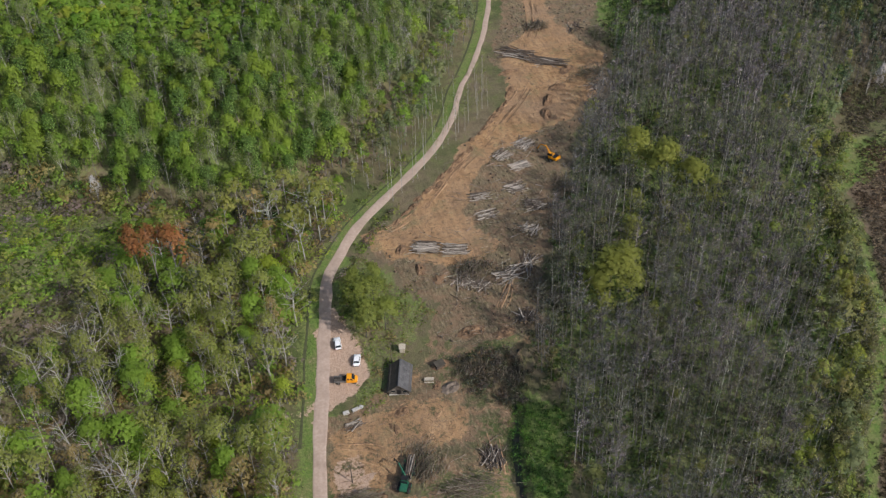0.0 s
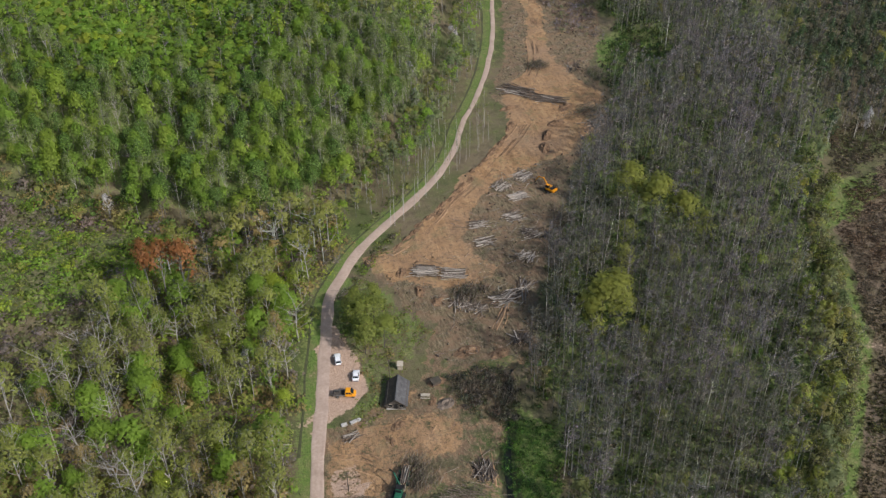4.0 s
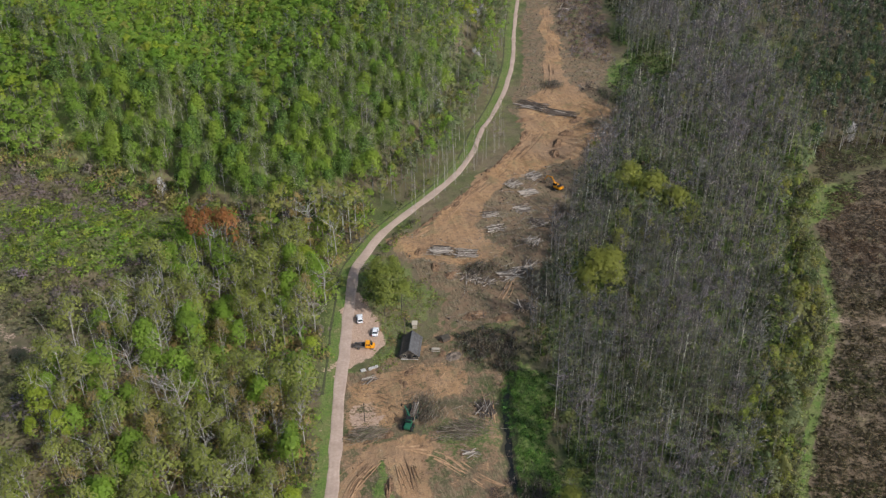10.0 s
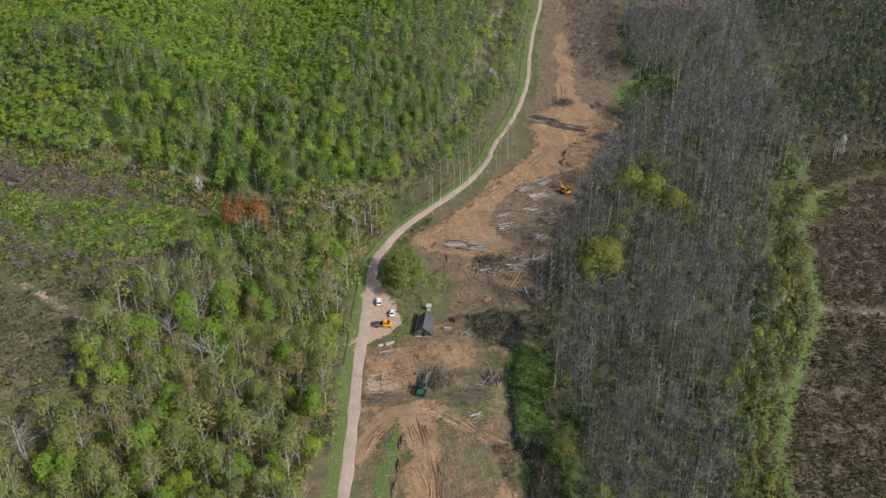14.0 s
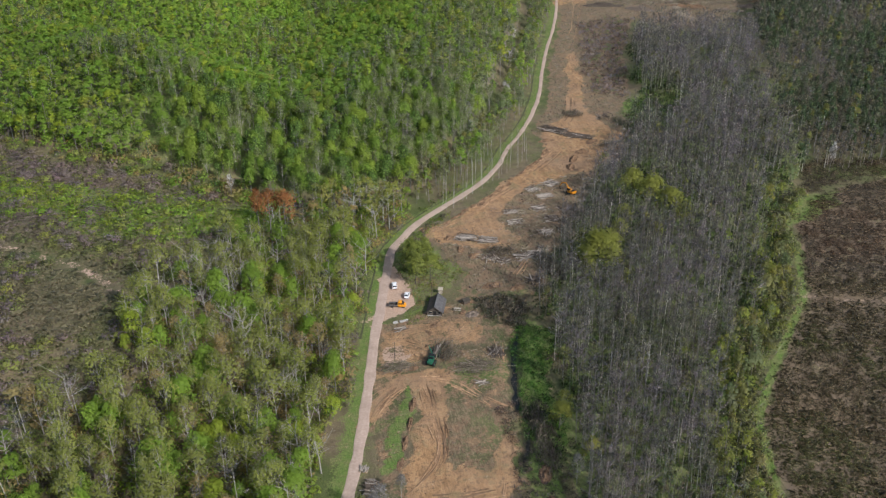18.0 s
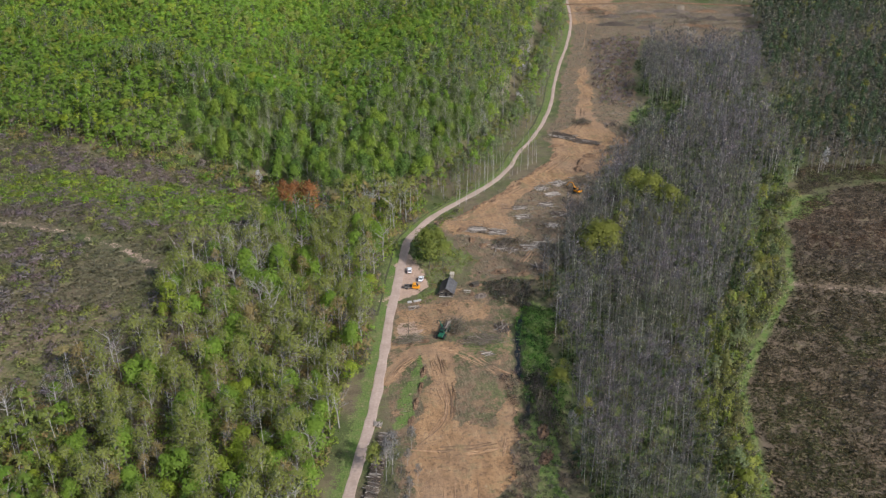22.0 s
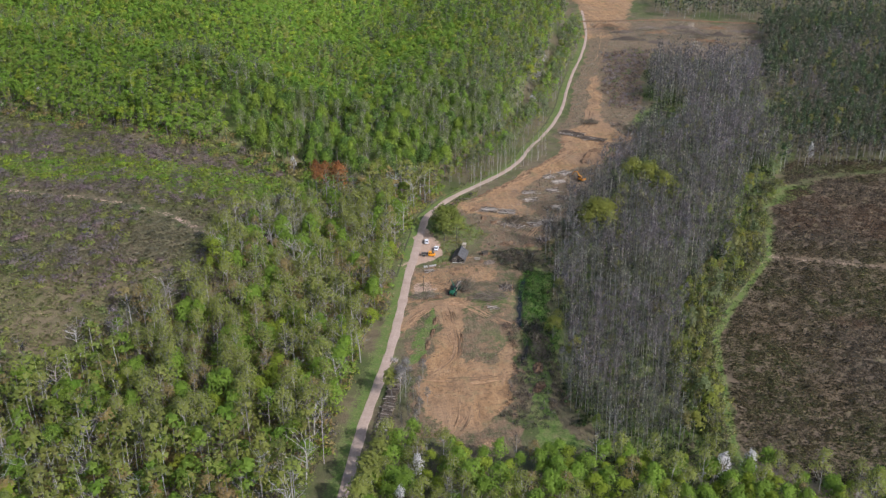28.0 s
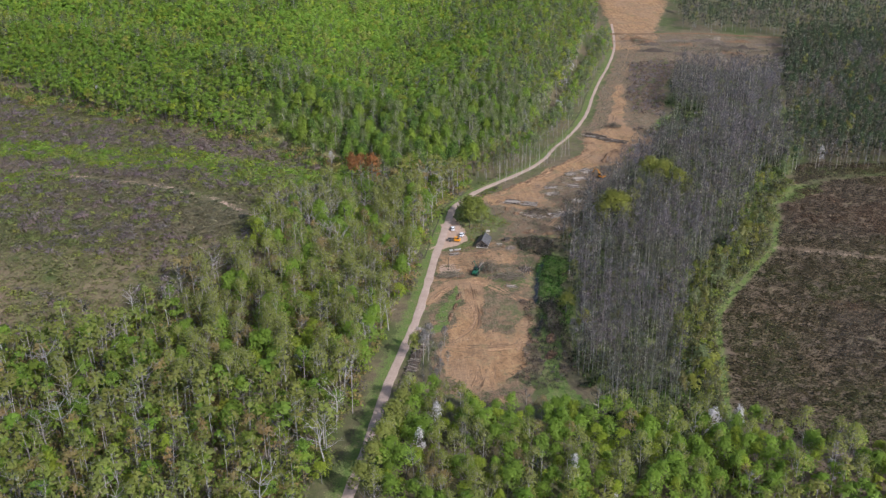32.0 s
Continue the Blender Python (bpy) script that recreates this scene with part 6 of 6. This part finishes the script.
def heaps():
    rng = np.random.default_rng(5)
    berm = spline([(72, 30.5), (88, 44.5), (101, 57), (113, 70), (125, 83), (133, 95)], 4.2)
    for k, (a, b) in enumerate(zip(berm[:-1], berm[1:])):
        heap("soil_mound", "ridge of dug orange-brown soil along the dirt band", *((a + b) / 2 + rng.normal(0, 0.5, 2)), math.degrees(math.atan2(b[1] - a[1], b[0] - a[0])) + rng.normal(0, 8), 5.2, rng.uniform(1.8, 2.6), rng.uniform(0.6, 1.0), k)
    for k, (x, y, t, l, w, h) in enumerate([(137, 73, 70, 9, 4, 1.5), (141, 81, 60, 8, 4, 1.7), (147, 88, 10, 8, 4, 1.4), (78, 2, 40, 7, 4, 1.1), (74, 8, 80, 7, 4, 1.2), (71, 18, 60, 6, 3, 1.0), (69, -29, 10, 6, 4, 1.0), (66, -36, 50, 5, 3, 0.8), (56, -41, 20, 5, 3, 0.8),
                                               (53, -46, 90, 5, 3, 0.7), (80, -20, 10, 8, 4, 1.2), (88, -24, 20, 7, 4, 1.1), (45, -64, 0, 4, 3, 0.9), (155, 99, 30, 8, 4, 1.2), (134, 104, 10, 9, 3, 1.0), (41.8, -82, 75, 8, 2.0, 0.9), (39.8, -90, 74, 8, 2.0, 1.0), (37.3, -98, 74, 8, 2.0, 0.9),
                                               (34.6, -107, 70, 7, 2.0, 0.8), (228, 372, 20, 14, 7, 3), (240, 360, 150, 16, 6, 2.5), (72, -118, 70, 9, 4, 1.3), (70, -130, 60, 8, 4, 1.2)]):
        heap("soil_mound", "mound of dug soil with clods and roots", x, y, t, l, w, h, 30 + k)
    for k in range(15):
        x, y = 236 + 26 * (k % 5) + rng.normal(0, 5), 374 - 9 * (k % 5) - 26 * (k // 5) + rng.normal(0, 4)
        heap("brush_windrow", "long low row of dark brush and earth in the far clearing", x, y, -18 + rng.normal(0, 6), rng.uniform(18, 34), rng.uniform(5, 8), rng.uniform(2.2, 3.6), 130 + k, LOG_DARK if k % 3 else SPOIL, "windrow", "windrows")
    heap("root_mound", "heap of grey spoil and broken roots by the house", 68.6, -37.6, 20, 6, 4, 1.2, 71, LOG_DARK)


heaps()


def sticks(name, label, places, rng, length, width, flat=0.15, tints=((2, (0.30, 0.26, 0.21)), (3, (0.16, 0.125, 0.095)), (1, (0.42, 0.37, 0.30))), turn=None):
    """Loose branches on the ground: three-sided tapered sticks, too many to count."""
    x, y = places
    n = len(x)
    a = rng.uniform(0, 2 * np.pi, n) if turn is None else radians(turn) + rng.normal(0, 0.35, n)
    l, w = rng.uniform(*length, n), rng.uniform(*width, n)
    rise = rng.normal(0, flat, n)
    lift = np.abs(rng.normal(0, 0.16, n))
    way = np.stack([np.cos(a), np.sin(a), rise], 1) * l[:, None] / 2
    side = np.stack([-np.sin(a), np.cos(a), np.zeros(n)], 1) * w[:, None] / 2
    c = np.stack([x, y, ground_z(x, y) + 0.2 + lift + np.abs(rise) * l / 2], 1)
    up = np.array([0, 0, 1.0]) * w[:, None]
    v = np.stack([c - way - side, c - way + side, c - way + up, c + way - side * 0.4, c + way + side * 0.4, c + way + up * 0.4], 1).reshape(-1, 3)
    f = (np.array([(0, 3, 5), (0, 5, 2), (1, 2, 5), (1, 5, 4), (0, 2, 1), (3, 4, 5)])[None] + 6 * np.arange(n)[:, None, None]).reshape(-1, 3)
    t = np.repeat(blend(rng, n, tints, 0.3), 6, 0)
    return tagged(new(name, mesh_from(name, v, f, BARK, [("tint", t)])), label, "brushwood", kind="stuff")


def litter():
    not_bare = lambda x, y: ~(inside(x, y, DIRT_BAND) | inside(x, y, TRACKS)) | (drift(x, y, 6, 2, 1.0) > 0.35)
    x, y, rng = scatter(51, UPPER, 1.05, lambda x, y: not_bare(x, y) & (drift(x, y, 9, 2, 3.3) > -0.25))
    sticks("cut_branches", "grey and brown cut branches strewn over the clearing", (x, y), rng, (0.6, 2.8), (0.03, 0.09), turn=8, tints=((3, (0.17, 0.14, 0.105)), (2, (0.105, 0.085, 0.06)), (1, (0.32, 0.28, 0.225)), (1.5, (0.125, 0.130, 0.06))))
    x, y, rng = scatter(52, LOWER, 1.25, lambda x, y: not_bare(x, y) & (drift(x, y, 8, 2, 3.3) > -0.2))
    sticks("cut_twigs", "brown twigs and cut branches on churned soil", (x, y), rng, (0.5, 2.2), (0.03, 0.09), tints=((3, (0.15, 0.11, 0.08)), (2, (0.09, 0.065, 0.045)), (0.7, (0.30, 0.25, 0.195))))
    piles = [(77, -34, 7, 4.4, 220, 75), (84, -38, 5, 5, 180, 70), (40, -63.5, 4.6, 2.2, 420, 6), (157, 134, 4.5, 3.2, 420, 60), (57, -58, 4, 6, 420, 60), (64, -68, 7, 3.5, 420, -20), (88, 3, 6, 4, 420, 70), (76, -98, 3, 12, 520, 80), (75, -112, 3, 10, 420, 80),
             (104, -14, 4, 7, 420, 60), (118, 12, 4, 7, 320, 60), (127, 30, 4, 7, 320, 60), (163, 92, 7, 5, 380, 20), (178, 118, 5, 8, 320, 60), (201, 190, 7, 18, 620, 70), (260, 330, 24, 14, 700, 10), (300, 335, 22, 10, 420, 5), *[(230 + 9 * k + 22 * (k % 3), 362 - 10 * k, 22, 1.6, 260, -14) for k in range(9)], (291, 325, 3, 44, 420, 78), (233, 362, 5, 18, 420, 70), (54, 12, 3, 2, 100, 30)]
    for k, (x, y, sx, sy, n, turn) in enumerate(piles):
        rng = np.random.default_rng(300 + k)
        d = rng.normal(size=(n, 2)) * 0.5
        px, py = x + d[:, 0] * sx, y + d[:, 1] * sy
        ob = sticks("brush_pile", "tangled pile of dark brushwood and branches", (px, py), rng, (1.2, 4.2), (0.05, 0.13), 0.28, ((3, (0.115, 0.095, 0.07)), (2, (0.21, 0.175, 0.135)), (1, (0.10, 0.105, 0.05))), turn)
        co = np.empty(len(ob.data.vertices) * 3, np.float32)
        ob.data.vertices.foreach_get("co", co)
        co = co.reshape(-1, 6, 3)
        co[:, :, 2] += (rng.uniform(0, 1.3, n) * np.exp(-(d**2).sum(1)))[:, None]
        ob.data.vertices.foreach_set("co", co.ravel())
        ob.data.update()
    x, y, rng = scatter(53, UPPER, 3.4, lambda x, y: ~inside(x, y, DIRT_BAND))
    stump = tube([(0, 0, -0.1), (0, 0, 0.4)], [0.28, 0.2], 6)
    lid = (np.r_[stump[0][6:], [[0, 0, 0.4]]], np.array([(k, (k + 1) % 6, 6) for k in range(6)]), np.tile((0.0, 0.0, 1.0), (7, 1)))
    wood_of("tree_stumps", "low sawn tree stumps with pale cut tops", "stumps", [Plant(stump, lid, 0.4)], x, y, rng, (0.25, 0.55), blend(rng, len(x), [(1, (0.42, 0.33, 0.22))]), blend(rng, len(x), [(1, (0.13, 0.10, 0.075))]), (BARK, TWIG))

    for seed, area, gap in ((61, LOWER, 2.1), (62, DIRT_BAND, 2.3)):
        x, y, rng = scatter(seed, area, gap, lambda x, y: drift(x, y, 7, 3, 6.6) > -0.1)
        wood_of("earth_clods", "dark brown clods of turned soil", "clods", CLOD, x, y, rng, (0.08, 0.26), blend(rng, len(x), [(3, (0.27, 0.165, 0.098)), (1, (0.36, 0.235, 0.14))]), blend(rng, len(x), [(1, (0.12, 0.075, 0.045))]), (BARK, BARK), squeeze=(0.9, 1.9))

    rng = np.random.default_rng(77)
    spots = np.array([p[1:3] for p in PILES])[rng.integers(0, 16, 260)] + rng.normal(0, 3.6, (260, 2))
    sticks("loose_poles", "thin pale poles lying loose between the log piles", (spots[:, 0], spots[:, 1]), rng, (2.0, 5.5), (0.08, 0.16), 0.02, ((2, (0.42, 0.37, 0.31)), (3, (0.26, 0.22, 0.175)), (2, (0.15, 0.12, 0.09))))


litter()
tagged(ribbon("forest_track", [(303, 371), (292, 340), (284, 312), (280, 292), (286, 279)], [-3.2, -1.5, 0, 1.5, 3.2], [-0.2, 0.5, 0.4, 0.5, -0.2], TURFED, 1.2), "pale earth track through the far clearing", "track", kind="structure")
tagged(ribbon("earth_bank", [(216, 392), (250, 388), (291, 384), (330, 368), (372, 352)], [-1.6, -0.5, 0.5, 1.6], [0.1, 0.9, 0.8, 0.1], SPOIL, 1.4), "pale bank of earth at the end of the far clearing", "bank", kind="structure")

# ---- wheel ruts and water ----
RUTS = [([(26, -90), (32, -79), (40, -71), (47, -68), (55, -69)], 3.4, 13), ([(46, -69), (47, -84), (47, -97), (45, -107), (39, -115), (31, -122)], 2.8, 13), ([(31, -121), (45, -124), (59, -123)], 2.2, 8), ([(58, -128), (63, -113), (66, -97)], 1.8, 6),
        ([(49, -70), (57, -75), (63, -84), (69, -90)], 3.0, 7), ([(44, -126), (46, -138), (42, -150)], 4.0, 9), ([(36, -46), (46, -50), (54, -58)], 2.6, 6), ([(64, -42), (58, -50), (52, -62)], 1.8, 5), ([(74, -52), (72, -66), (69, -80)], 2.4, 6),
        ([(62, 25), (80, 33), (96, 50), (114, 68), (130, 84), (142, 100)], 2.8, 12), ([(150, 100), (146, 116), (156, 136), (164, 160), (174, 190), (184, 230)], 2.2, 9), ([(93, -36), (88, -20), (94, -8), (104, 6)], 1.8, 5), ([(184, 230), (200, 270), (218, 320), (228, 360), (240, 420)], 2.4, 6), ([(70, -36), (62, -39), (50, -41)], 1.6, 5)]


def wheel_ruts():
    rng = np.random.default_rng(8)
    for line, spread, count in RUTS:
        p = spline(line, 1.2)
        for k in range(count):
            a = rng.integers(0, max(1, len(p) // 2))
            b = min(len(p), a + max(13, int(len(p) * rng.uniform(0.3, 0.9))))
            off, w = rng.normal(0, spread * 0.55), rng.uniform(0.10, 0.26)
            tagged(ribbon("wheel_rut", [tuple(q + rng.normal(0, 0.35, 2)) for q in p[a:b:6]], [off - w, off - w * 0.6, off, off + w * 0.6, off + w], [-0.12, 0.05, 0.0, 0.06, -0.12], RUT if rng.random() < 0.62 else RUT_DARK, 0.2), "pressed wheel rut in orange-brown soil", "rut", "wheel ruts")


wheel_ruts()
tagged(ribbon("stream", STREAM, [-0.9, 0, 0.9], [-0.62, -0.6, -0.62], WATER, 0.3), "narrow dark stream between grass and wood", "stream", kind="structure")
tagged(ribbon("roadside_ditch", [(x - 4.6, y + 0.6) for x, y in ROAD[8:-4]], [-0.35, -0.12, 0.12, 0.35], [0.02, 0.05, 0.05, 0.02], DITCH, 0.25), "shallow dark ditch beside the gravel road", "ditch", kind="structure")
